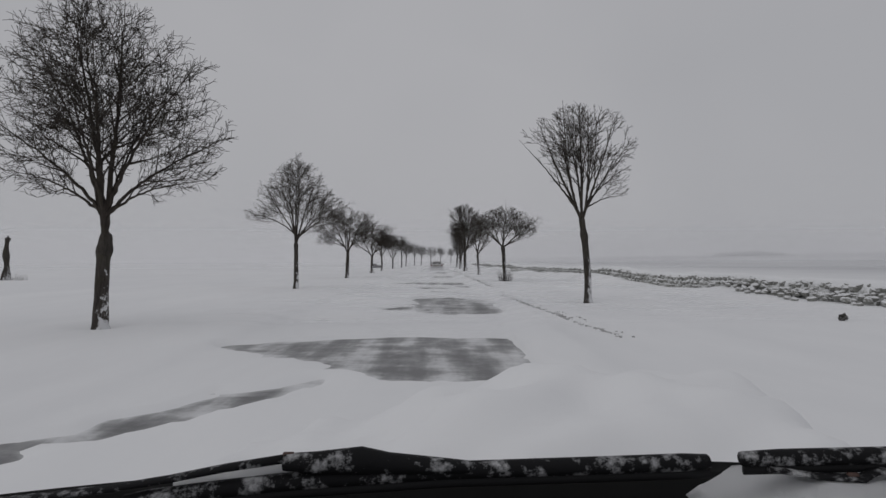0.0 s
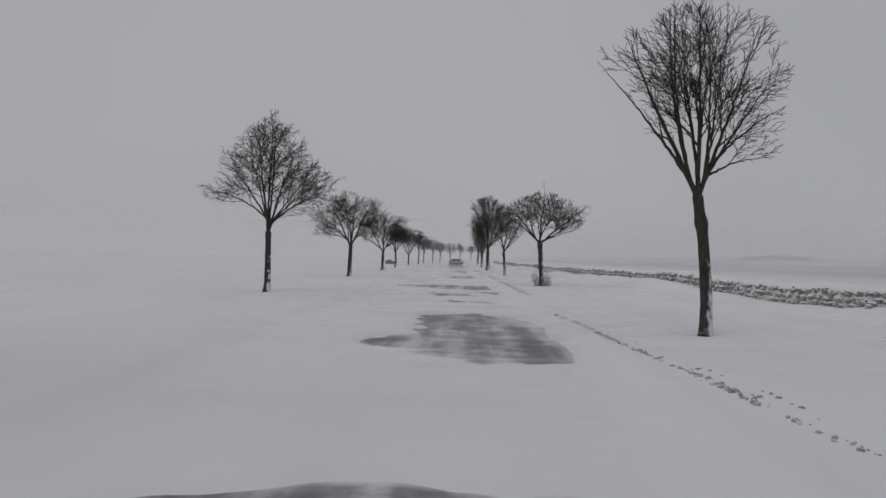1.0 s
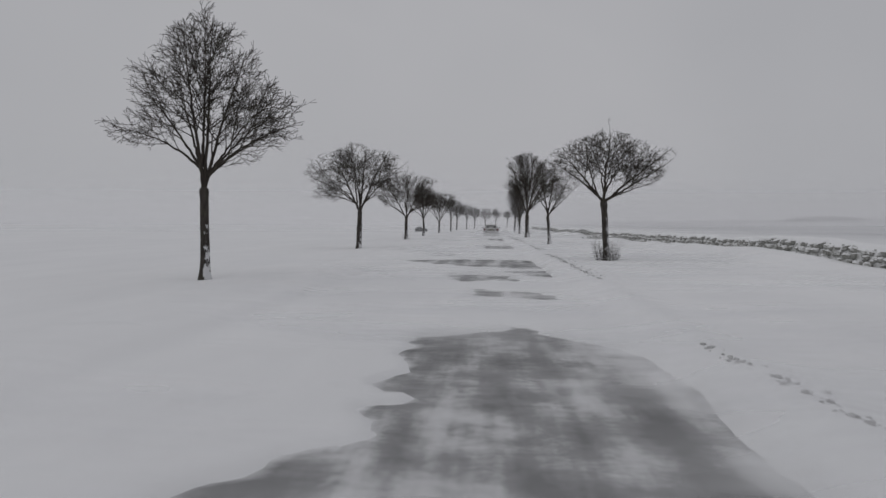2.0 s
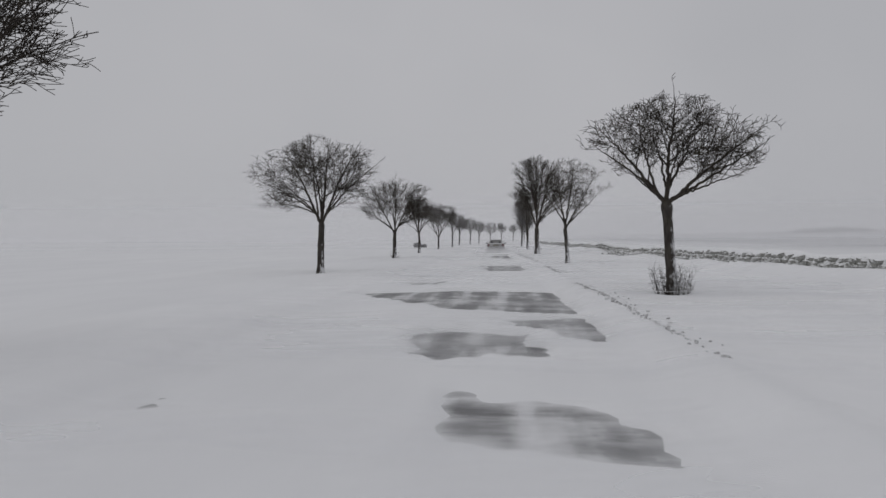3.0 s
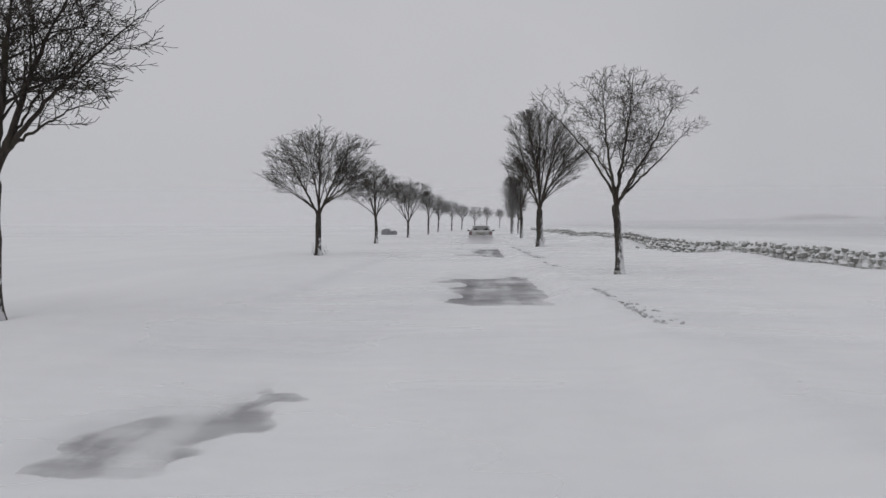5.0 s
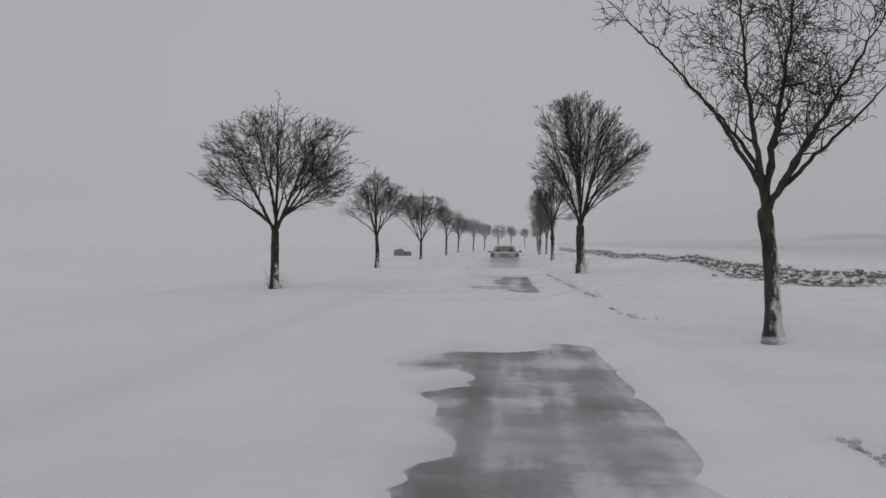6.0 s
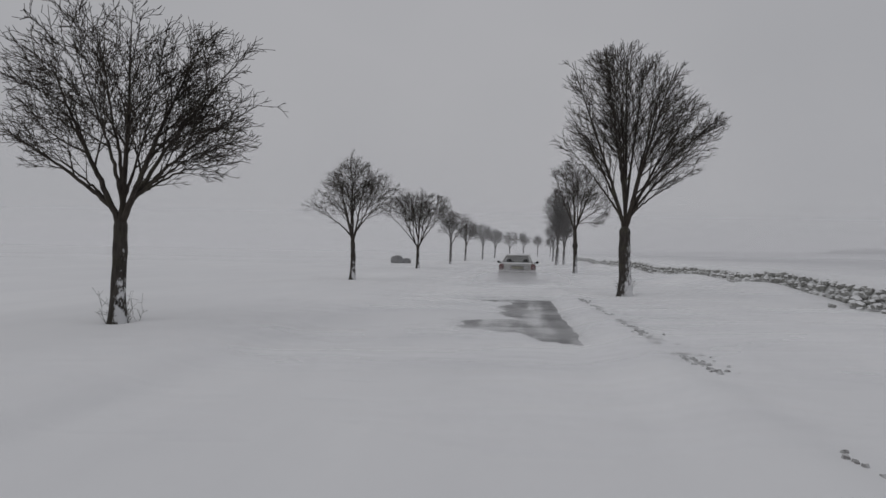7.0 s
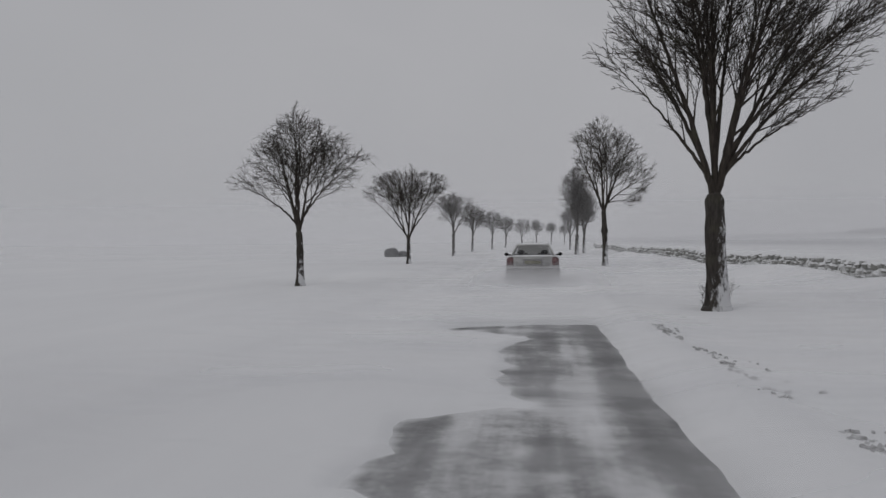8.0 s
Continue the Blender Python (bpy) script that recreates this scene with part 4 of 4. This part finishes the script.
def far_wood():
    """A low wood on the horizon, far across the fields, with haze put into its pale colour."""
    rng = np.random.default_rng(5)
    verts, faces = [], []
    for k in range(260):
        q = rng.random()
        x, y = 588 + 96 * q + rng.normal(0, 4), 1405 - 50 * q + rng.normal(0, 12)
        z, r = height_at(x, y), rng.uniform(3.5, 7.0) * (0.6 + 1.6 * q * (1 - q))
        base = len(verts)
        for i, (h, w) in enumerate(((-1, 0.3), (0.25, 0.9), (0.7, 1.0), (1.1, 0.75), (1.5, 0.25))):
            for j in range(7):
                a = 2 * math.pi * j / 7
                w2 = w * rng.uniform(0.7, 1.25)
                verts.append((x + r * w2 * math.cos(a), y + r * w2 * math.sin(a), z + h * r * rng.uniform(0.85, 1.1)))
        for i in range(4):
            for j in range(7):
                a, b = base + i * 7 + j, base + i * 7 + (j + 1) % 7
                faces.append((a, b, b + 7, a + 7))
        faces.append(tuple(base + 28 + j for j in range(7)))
    tagged(new("far_woods", mesh_of("far_woods", verts, faces, HAZED_WOOD)), "low wood on the winter horizon, its colour paled for haze", "woods", kind="stuff")


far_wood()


# ---- the car ahead ----
def loft(sections, closed_ends=True):
    """Skin through closed sections, each a list of points of equal count."""
    bm = bmesh.new()
    rows = [[bm.verts.new(p) for p in s] for s in sections]
    n = len(rows[0])
    for a, b in zip(rows, rows[1:]):
        for k in range(n):
            bm.faces.new((a[k], a[(k + 1) % n], b[(k + 1) % n], b[k]))
    if closed_ends:
        bm.faces.new(rows[0][::-1])
        bm.faces.new(rows[-1])
    bmesh.ops.recalc_face_normals(bm, faces=bm.faces)
    return bm


def rounded(w, z0, z1, y, power=5.0, count=28, top_in=0.0):
    pts = []
    for k in range(count):
        a = 2 * math.pi * k / count
        c, s = math.cos(a), math.sin(a)
        x = math.copysign(abs(c) ** (2 / power), c)
        z = math.copysign(abs(s) ** (2 / power), s)
        h = (z + 1) / 2
        pts.append((w * x * (1 - top_in * h), y, z0 + (z1 - z0) * h))
    return pts


def wheel_mesh(r, w, material, inner=0.0):
    bm = bmesh.new()
    bmesh.ops.create_cone(bm, cap_ends=True, segments=28, radius1=r, radius2=r, depth=w)
    bmesh.ops.bevel(bm, geom=[e for e in bm.edges if e.calc_face_angle(0) > 1], offset=min(w, r) * 0.18, segments=2, affect="EDGES")
    bmesh.ops.rotate(bm, verts=bm.verts, cent=(0, 0, 0), matrix=Matrix.Rotation(math.pi / 2, 3, "Y"))
    return bm


def block(x0, x1, y0, y1, z0, z1, bevel=0.01, segs=2):
    bm = bmesh.new()
    bmesh.ops.create_cube(bm, size=1)
    for v in bm.verts:
        v.co = Vector(((x0 + x1) / 2 + v.co.x * (x1 - x0), (y0 + y1) / 2 + v.co.y * (y1 - y0), (z0 + z1) / 2 + v.co.z * (z1 - z0)))
    if bevel:
        bmesh.ops.bevel(bm, geom=bm.edges[:], offset=bevel, segments=segs, affect="EDGES")
    return bm


def lead_car(x, y, turn):
    """Rear at y = 0 of its own frame, nose ahead."""
    car = thing("car", pose(x, y, ROAD_Z - 0.01, 0, 0, turn), "silver saloon car dusted with snow driving on the road", "car")
    lower = [rounded(0.80, 0.30, 0.93, 0.03, 6), rounded(0.865, 0.24, 0.99, 0.14, 6), rounded(0.88, 0.22, 1.0, 0.6, 6), rounded(0.885, 0.2, 0.97, 1.6, 6),
             rounded(0.885, 0.2, 0.95, 2.8, 6), rounded(0.87, 0.2, 0.90, 3.6, 6), rounded(0.82, 0.24, 0.80, 4.25, 6), rounded(0.70, 0.3, 0.70, 4.48, 6)]
    body = part("body", loft(lower), PAINT, car)
    # greenhouse: roof panel on slim pillars, glass all round
    part("roof", loft([rounded(0.50, 1.30, 1.325, 1.12, 4), rounded(0.545, 1.305, 1.36, 1.3, 4), rounded(0.56, 1.315, 1.385, 1.75, 4),
                       rounded(0.56, 1.31, 1.38, 2.2, 4), rounded(0.53, 1.29, 1.32, 2.55, 4)]), PAINT, car)

    def bar(a, b, w):
        secs = []
        for p in (a, (Vector(a) + Vector(b)) / 2 + Vector((0.012 if a[0] > 0 else -0.012, 0, 0.012)), b):
            secs.append([(p[0] + w * 0.45 * math.cos(k * math.pi / 4), p[1] + w * math.sin(k * math.pi / 4), p[2]) for k in range(8)])
        return loft(secs)

    def pane(corners, name, label=""):
        """Slightly bulged pane between four corners."""
        bm = bmesh.new()
        p00, p10, p11, p01 = (Vector(c) for c in corners)
        n = (p10 - p00).cross(p01 - p00).normalized()
        rows = []
        for v in np.linspace(0, 1, 5):
            rows.append([bm.verts.new((p00 * (1 - u) + p10 * u) * (1 - v) + (p01 * (1 - u) + p11 * u) * v + n * 0.1 * u * (1 - u)) for u in np.linspace(0, 1, 9)])
        for a, b in zip(rows, rows[1:]):
            for k in range(8):
                bm.faces.new((a[k], a[k + 1], b[k + 1], b[k]))
        bmesh.ops.recalc_face_normals(bm, faces=bm.faces)
        ob = part(name, bm, GLASS, car, label)
        ob.visible_shadow = False

    for s in (-1, 1):
        part("rear_pillar", bar((s * 0.70, 0.66, 0.965), (s * 0.53, 1.2, 1.33), 0.075), PAINT, car)
        part("door_pillar", bar((s * 0.72, 1.85, 0.95), (s * 0.555, 1.8, 1.33), 0.05), UNDER, car)
        part("front_pillar", bar((s * 0.70, 3.15, 0.93), (s * 0.52, 2.5, 1.31), 0.045), PAINT, car)
        pane(((s * 0.72, 0.75, 0.965), (s * 0.72, 1.85, 0.95), (s * 0.555, 1.8, 1.33), (s * 0.55, 1.25, 1.33))[::s], "side_window")
        pane(((s * 0.72, 1.9, 0.95), (s * 0.70, 3.1, 0.93), (s * 0.52, 2.5, 1.31), (s * 0.555, 1.85, 1.33))[::s], "side_window")
        part("seat", block(s * 0.34 - 0.2, s * 0.34 + 0.2, 2.05, 2.2, 0.9, 1.04, 0.05, 3), PLASTIC, car)
    pane(((-0.66, 0.62, 0.985), (0.66, 0.62, 0.985), (0.50, 1.17, 1.325), (-0.50, 1.17, 1.325)), "rear_window", "clear rear window")
    pane(((0.66, 3.2, 0.93), (-0.66, 3.2, 0.93), (-0.5, 2.53, 1.31), (0.5, 2.53, 1.31)), "windscreen")
    part("parcel_shelf", block(-0.62, 0.62, 0.66, 1.15, 0.97, 1.02, 0.015), PLASTIC, car)
    part("bumper_ledge", loft([rounded(0.79, 0.585, 0.625, -0.075, 4), rounded(0.875, 0.58, 0.632, -0.012, 4), rounded(0.885, 0.58, 0.63, 0.2, 4)]), BUMPER, car, "snow-crusted bumper ledge")
    for s in (-1, 1):
        part("headrest", block(s * 0.40 - 0.12, s * 0.40 + 0.12, 1.18, 1.26, 1.0, 1.16, 0.04, 3), PLASTIC, car)
        lamp = part("tail_lamp", block(s * 0.715 - 0.125, s * 0.715 + 0.125, -0.005, 0.14, 0.64, 0.945, 0.045, 3), RED, car, "red tail lamp")
        mirror = part("wing_mirror", block(s * 0.965 - 0.085, s * 0.965 + 0.085, 2.55, 2.66, 0.93, 1.05, 0.04, 3), PLASTIC, car, "dark wing mirror")
        part("mirror_arm", block(min(s * 0.80, s * 0.92), max(s * 0.80, s * 0.92), 2.59, 2.63, 0.94, 0.99, 0.01), PLASTIC, mirror)
        for yy in (0.85, 3.5):
            wob = part("wheel", wheel_mesh(0.31, 0.2, RUBBER), RUBBER, car)
            wob.location = (s * 0.79, yy, 0.31)
            rim = part("rim", wheel_mesh(0.2, 0.03, ALLOY), ALLOY, wob)
            rim.location = (s * 0.10, 0, 0)
    part("bumper", loft([rounded(0.80, 0.26, 0.57, -0.06, 5), rounded(0.875, 0.24, 0.582, 0.0, 5), rounded(0.885, 0.24, 0.58, 0.25, 5)]), LOWER_GREY, car, "grey rear bumper, darker than the body")
    part("diffuser", block(-0.66, 0.66, 0.0, 0.4, 0.2, 0.36, 0.03), UNDER, car)
    part("boot_lid", block(-0.56, 0.56, -0.012, 0.05, 0.66, 0.955, 0.03, 3), PAINT, car)
    part("number_plate", block(-0.26, 0.26, -0.03, 0.0, 0.72, 0.83, 0.006), PLATE, car, "plain dirty number plate without legible marks")
    part("plate_recess", block(-0.33, 0.33, -0.017, 0.02, 0.68, 0.87, 0.01), LOWER_GREY, car)
    part("boot_trim", block(-0.36, 0.36, -0.035, 0.0, 0.875, 0.905, 0.008), PAINT, car)
    part("exhaust", wheel_mesh(0.03, 0.12, UNDER), UNDER, car).matrix_basis = pose(-0.5, -0.02, 0.28, 0, 0, 90)
    bm = bmesh.new()
    bmesh.ops.create_cone(bm, cap_ends=True, segments=6, radius1=0.008, radius2=0.004, depth=0.18)
    part("aerial", bm, RUBBER, car).location = (0, 1.75, 1.45)
    for name, (y0, y1, w, z) in {"boot_snow": (0.07, 0.6, 0.72, 0.985), "roof_snow": (1.25, 2.4, 0.48, 1.372)}.items():
        bm = bmesh.new()
        bmesh.ops.create_grid(bm, x_segments=24, y_segments=14, size=0.5)
        for v in bm.verts:
            edge = (1 - (abs(v.co.x) * 2) ** 6) * (1 - (abs(v.co.y) * 2) ** 6)
            zz = z + edge * (0.028 + 0.02 * noise.noise(v.co * 9)) - 0.012
            v.co = Vector((v.co.x * 2 * w, (y0 + y1) / 2 + v.co.y * (y1 - y0), zz))
        bmesh.ops.solidify(bm, geom=bm.faces[:], thickness=0.015)
        part(name, bm, SNOW, car, "thin layer of snow")


lead_car(-0.17, 93.0, -0.5)


# ---- the front of the car that carries the camera, where the drive begins ----
def own_car():
    car = thing("car", pose(0.095, 0, ROAD_Z), "dark car front with a snow-covered bonnet and iced wipers", "car")
    half, y0, y1 = 0.95, 0.86, 2.12

    def top(u, q):
        """Height of the bonnet over the road; u across -1..1, q along 0..1."""
        side = 1 - abs(u) ** 4.5
        nose = 1 - max(0, q - 0.55) ** 2 * 1.1
        return 0.55 + 0.535 * (0.35 + 0.65 * side) * nose

    def plan(u, q):
        y = y0 + (y1 - y0) * q
        return half * u * (1 - 0.13 * q ** 2.5), y - 0.42 * q * abs(u) ** 2.6

    def shell(lift, name, material, label, lumps):
        bm = bmesh.new()
        n, m = 64, 56
        rows = []
        for j in range(m + 1):
            q = j / m
            row = []
            for i in range(n + 1):
                u = -1 + 2 * i / n
                x, y = plan(u, q)
                z = top(u, q) + lift
                if lumps:
                    ends = min(1, max(0, (x + 0.36) / 0.36)) * min(1, max(0, (0.78 - x) / 0.3))
                    heap = 0.125 * ends * ends * (3 - 2 * ends) * math.exp(-((q - 0.5) / 0.3) ** 2)
                    z += heap * (1 + 0.7 * noise.noise((x * 5.0, y * 5.0, 7.0))) + 0.07 * max(0, noise.noise((x * 3.2, y * 3.2, 1.0))) + 0.045 * noise.noise((x * 7, y * 7, 4.0)) + 0.006 * noise.noise((x * 26, y * 26, 2.0))
                row.append(bm.verts.new((x, y, z)))
            rows.append(row)
        for a, b in zip(rows, rows[1:]):
            for k in range(n):
                bm.faces.new((a[k], a[k + 1], b[k + 1], b[k]))
        edge = [e for e in bm.edges if e.is_boundary]
        ret = bmesh.ops.extrude_edge_only(bm, edges=edge)
        for v in ret["geom"]:
            if isinstance(v, bmesh.types.BMVert):
                v.co.z = 0.30 if not lumps else v.co.z - 0.06
        bmesh.ops.recalc_face_normals(bm, faces=bm.faces)
        return part(name, bm, material, car, label)

    shell(0.0, "bonnet", HOOD, "dark painted bonnet and wings", False)
    shell(0.025, "bonnet_snow", SNOW, "lumpy wind-packed snow", True)
    for s in (-1, 1):
        w = part("wheel", wheel_mesh(0.32, 0.2, RUBBER), RUBBER, car)
        w.location = (s * 0.74, 1.35, 0.32)
    # scuttle under the windscreen
    bm = bmesh.new()
    rows = []
    for q in np.linspace(0, 1, 7):
        rows.append([bm.verts.new((half * u, 0.58 + 0.36 * q - 0.10 * u * u, 1.205 + 0.012 * q - 0.04 * u * u + 0.008 * math.sin(q * 9))) for u in np.linspace(-1, 1, 33)])
    for a, b in zip(rows, rows[1:]):
        for k in range(32):
            bm.faces.new((a[k], a[k + 1], b[k + 1], b[k]))
    bmesh.ops.solidify(bm, geom=bm.faces[:], thickness=0.03)
    part("scuttle", bm, PLASTIC, car, "black plastic scuttle panel")
    bm = bmesh.new()
    rows = []
    for q in np.linspace(0, 1, 9):
        row = []
        for u in np.linspace(0, 1, 25):
            x = 0.15 + 0.78 * u
            z = 1.215 + (0.035 + 0.02 * u) * math.sin(q * math.pi) * min(1, u * 6) + 0.012 * noise.noise((x * 9, q * 3, 5))
            row.append(bm.verts.new((x, 0.64 + 0.28 * q - 0.08 * (x / half) ** 2, z)))
        rows.append(row)
    for a, b in zip(rows, rows[1:]):
        for k in range(24):
            bm.faces.new((a[k], a[k + 1], b[k + 1], b[k]))
    bmesh.ops.solidify(bm, geom=bm.faces[:], thickness=0.02)
    part("scuttle_snow", bm, SNOW, car, "snow packed in the scuttle")
    bm = bmesh.new()
    rows = []
    for q in np.linspace(0, 1, 9):
        row = []
        for u in np.linspace(0, 1, 29):
            x = -0.93 + 0.56 * u
            z = 1.200 - 0.04 * (x / half) ** 2 + 0.035 * math.sin(q * math.pi) * min(1, (1 - u) * 3) + 0.010 * noise.noise((x * 9, q * 3, 8))
            row.append(bm.verts.new((x, 0.66 + 0.26 * q - 0.10 * (x / half) ** 2, z)))
        rows.append(row)
    for a, b in zip(rows, rows[1:]):
        for k in range(28):
            bm.faces.new((a[k], a[k + 1], b[k + 1], b[k]))
    bmesh.ops.solidify(bm, geom=bm.faces[:], thickness=0.02)
    part("scuttle_snow", bm, SNOW, car, "snow packed in the scuttle")

    def rod(points, widths, heights):
        secs = []
        for (x, y, z), w, h in zip(points, widths, heights):
            secs.append([(x, y + w * math.cos(a), z + h * math.sin(a)) for a in np.arange(10) * 2 * math.pi / 10])
        return loft(secs)

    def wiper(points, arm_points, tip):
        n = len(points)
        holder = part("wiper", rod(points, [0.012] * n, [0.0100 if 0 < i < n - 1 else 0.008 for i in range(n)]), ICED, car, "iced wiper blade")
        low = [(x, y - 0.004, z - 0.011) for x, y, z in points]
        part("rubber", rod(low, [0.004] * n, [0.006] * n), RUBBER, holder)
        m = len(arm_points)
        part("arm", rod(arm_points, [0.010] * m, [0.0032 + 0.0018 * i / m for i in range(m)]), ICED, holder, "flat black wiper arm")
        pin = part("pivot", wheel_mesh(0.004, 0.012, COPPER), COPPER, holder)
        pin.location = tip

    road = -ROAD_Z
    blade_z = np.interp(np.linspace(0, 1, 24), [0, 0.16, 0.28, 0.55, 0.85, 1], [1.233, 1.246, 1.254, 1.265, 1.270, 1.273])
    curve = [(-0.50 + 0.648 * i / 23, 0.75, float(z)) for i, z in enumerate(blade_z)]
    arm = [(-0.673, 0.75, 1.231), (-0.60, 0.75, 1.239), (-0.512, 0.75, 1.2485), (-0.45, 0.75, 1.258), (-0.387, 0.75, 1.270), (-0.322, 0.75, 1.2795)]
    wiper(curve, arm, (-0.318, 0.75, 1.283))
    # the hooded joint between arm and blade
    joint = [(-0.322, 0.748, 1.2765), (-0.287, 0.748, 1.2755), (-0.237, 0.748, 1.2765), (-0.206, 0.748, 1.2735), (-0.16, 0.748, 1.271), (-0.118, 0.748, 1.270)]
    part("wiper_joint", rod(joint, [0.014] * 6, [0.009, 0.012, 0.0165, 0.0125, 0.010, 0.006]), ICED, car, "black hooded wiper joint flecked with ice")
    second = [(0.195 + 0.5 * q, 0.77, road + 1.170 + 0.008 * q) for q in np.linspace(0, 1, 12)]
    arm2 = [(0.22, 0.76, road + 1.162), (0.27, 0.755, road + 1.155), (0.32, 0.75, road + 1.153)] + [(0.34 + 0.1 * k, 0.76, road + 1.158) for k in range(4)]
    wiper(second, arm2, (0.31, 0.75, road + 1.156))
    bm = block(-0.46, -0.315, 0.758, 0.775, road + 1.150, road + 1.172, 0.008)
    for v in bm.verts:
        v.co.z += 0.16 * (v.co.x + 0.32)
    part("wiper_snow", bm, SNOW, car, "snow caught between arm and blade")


own_car()


# ---- the dry-stone wall ----
def stone_mesh(seed):
    bm = bmesh.new()
    bmesh.ops.create_cube(bm, size=2)
    bmesh.ops.bevel(bm, geom=bm.edges[:], offset=0.5, segments=1, affect="EDGES")
    for v in bm.verts:
        v.co *= 0.5 * (1 + 0.35 * noise.noise(v.co * 0.9 + Vector((seed * 5.3, seed * 2.1, seed))))
    me = bpy.data.meshes.new("stone")
    bm.to_mesh(me)
    bm.free()
    me.materials.append(STONE)
    return me


def stone_wall():
    rng = np.random.default_rng(3)
    kinds = [stone_mesh(k) for k in range(9)]
    wall = thing("stone_wall", pose(0, 0, 0), "low dry-stone field wall capped and plastered with snow", "wall")
    tagged(wall, kind="structure")
    # packed core of snow and rubble between the two faces
    verts, faces = [], []
    ys = np.arange(-20, 210, 0.5)
    for y in ys:
        x, g = float(wall_x(y)), height_at(float(wall_x(y)), y)
        fall = 0.16 * noise.noise((y * 0.11, 3.0, 0.0)) + 0.07 * noise.noise((y * 0.9, 8.0, 0.0))
        h = 0.50 + fall
        prof = [(-0.32, -0.3), (-0.27, h * 0.6), (-0.2, h), (-0.05, h + 0.10), (0.2, h + 0.08), (0.34, h * 0.5), (0.4, -0.3)]
        verts += [(x + a + 0.05 * noise.noise((y * 1.7, b * 5, 1)), y, g + b) for a, b in prof]
    for r in range(len(ys) - 1):
        for c in range(6):
            a = r * 7 + c
            faces.append((a, a + 1, a + 8, a + 7))
    piece("rubble_core", mesh_of("rubble_core", verts, faces, STONE), wall, label="rubble core crusted with snow")
    # snow lying along the top
    verts, faces = [], []
    for y in ys:
        x, g = float(wall_x(y)), height_at(float(wall_x(y)), y)
        fall = 0.16 * noise.noise((y * 0.11, 3.0, 0.0)) + 0.07 * noise.noise((y * 0.9, 8.0, 0.0))
        h = 0.52 + fall
        deep = 0.17 + 0.06 * noise.noise((y * 0.35, 1.0, 4.0))
        lip = -0.20 + 0.10 * noise.noise((y * 1.1, 2.0, 6.0))
        prof = [(lip, h - 0.02), (lip + 0.03, h + deep * 0.6), (0.08, h + deep), (0.28, h + deep * 0.8), (0.5, h * 0.6), (1.0, -0.2)]
        verts += [(x + a, y, g + b) for a, b in prof]
    for r in range(len(ys) - 1):
        for c in range(5):
            a = r * 6 + c
            faces.append((a, a + 1, a + 7, a + 6))
    piece("snow_cap", mesh_of("snow_cap", verts, faces, SNOW), wall, label="smooth snow lying on the wall's top")
    singles, rest_v, rest_f = 0, [], []
    spots = []
    y = -8.0
    while y < 208:
        far = y > 120
        x0, g = float(wall_x(y)), height_at(float(wall_x(y)), y)
        tumbled = (12 < y < 27) or (72 < y < 82)
        fall = 0.16 * noise.noise((y * 0.11, 3.0, 0.0))
        for row in range(3):
            if rng.random() < (0.04 if row else 0.3):
                continue
            s = rng.uniform(0.13, 0.24)
            spots.append((x0 - 0.27 + 0.035 * row + rng.normal(0, 0.025), y + rng.uniform(-0.1, 0.1), g + 0.10 + row * (0.18 + fall * 0.3) + rng.normal(0, 0.02), s, rng.uniform(0.75, 1.1)))
        if rng.random() < 0.35:
            spots.append((x0 - 0.14 + rng.normal(0, 0.05), y, g + 0.53 + fall, rng.uniform(0.1, 0.17), 0.8))
        if tumbled:
            for k in range(2):
                out = abs(rng.normal(0, 0.36)) + 0.16
                s = rng.uniform(0.1, 0.19)
                xx = x0 - 0.2 - out
                spots.append((xx, y + rng.normal(0, 0.2), height_at(xx, y) + s * 0.2 + max(0, 0.25 - out * 0.3), s, 0.9))
        y += rng.uniform(0.19, 0.30) * (1.6 if far else 1)
    near = sorted(spots, key=lambda p: 0 if 14 < p[1] < 50 else abs(p[1] - 32))
    for i, (x, yy, z, s, k) in enumerate(near):
        m = pose(x, yy, z, rng.normal(0, 9), rng.normal(0, 9), rng.uniform(-20, 20)) @ Matrix.Diagonal((s * 1.1, s * 1.45, s * k, 1))
        me = kinds[int(rng.integers(9))]
        if i < 300:
            piece("stone", me, wall, m)
        else:
            base = len(rest_v)
            rest_v += [m @ v.co for v in me.vertices]
            rest_f += [tuple(base + q for q in p.vertices) for p in me.polygons]
    ob = piece("far_stones", mesh_of("far_stones", rest_v, rest_f, STONE, False), wall)
    tagged(ob, "stones of the wall farther along", kind="stuff")


stone_wall()
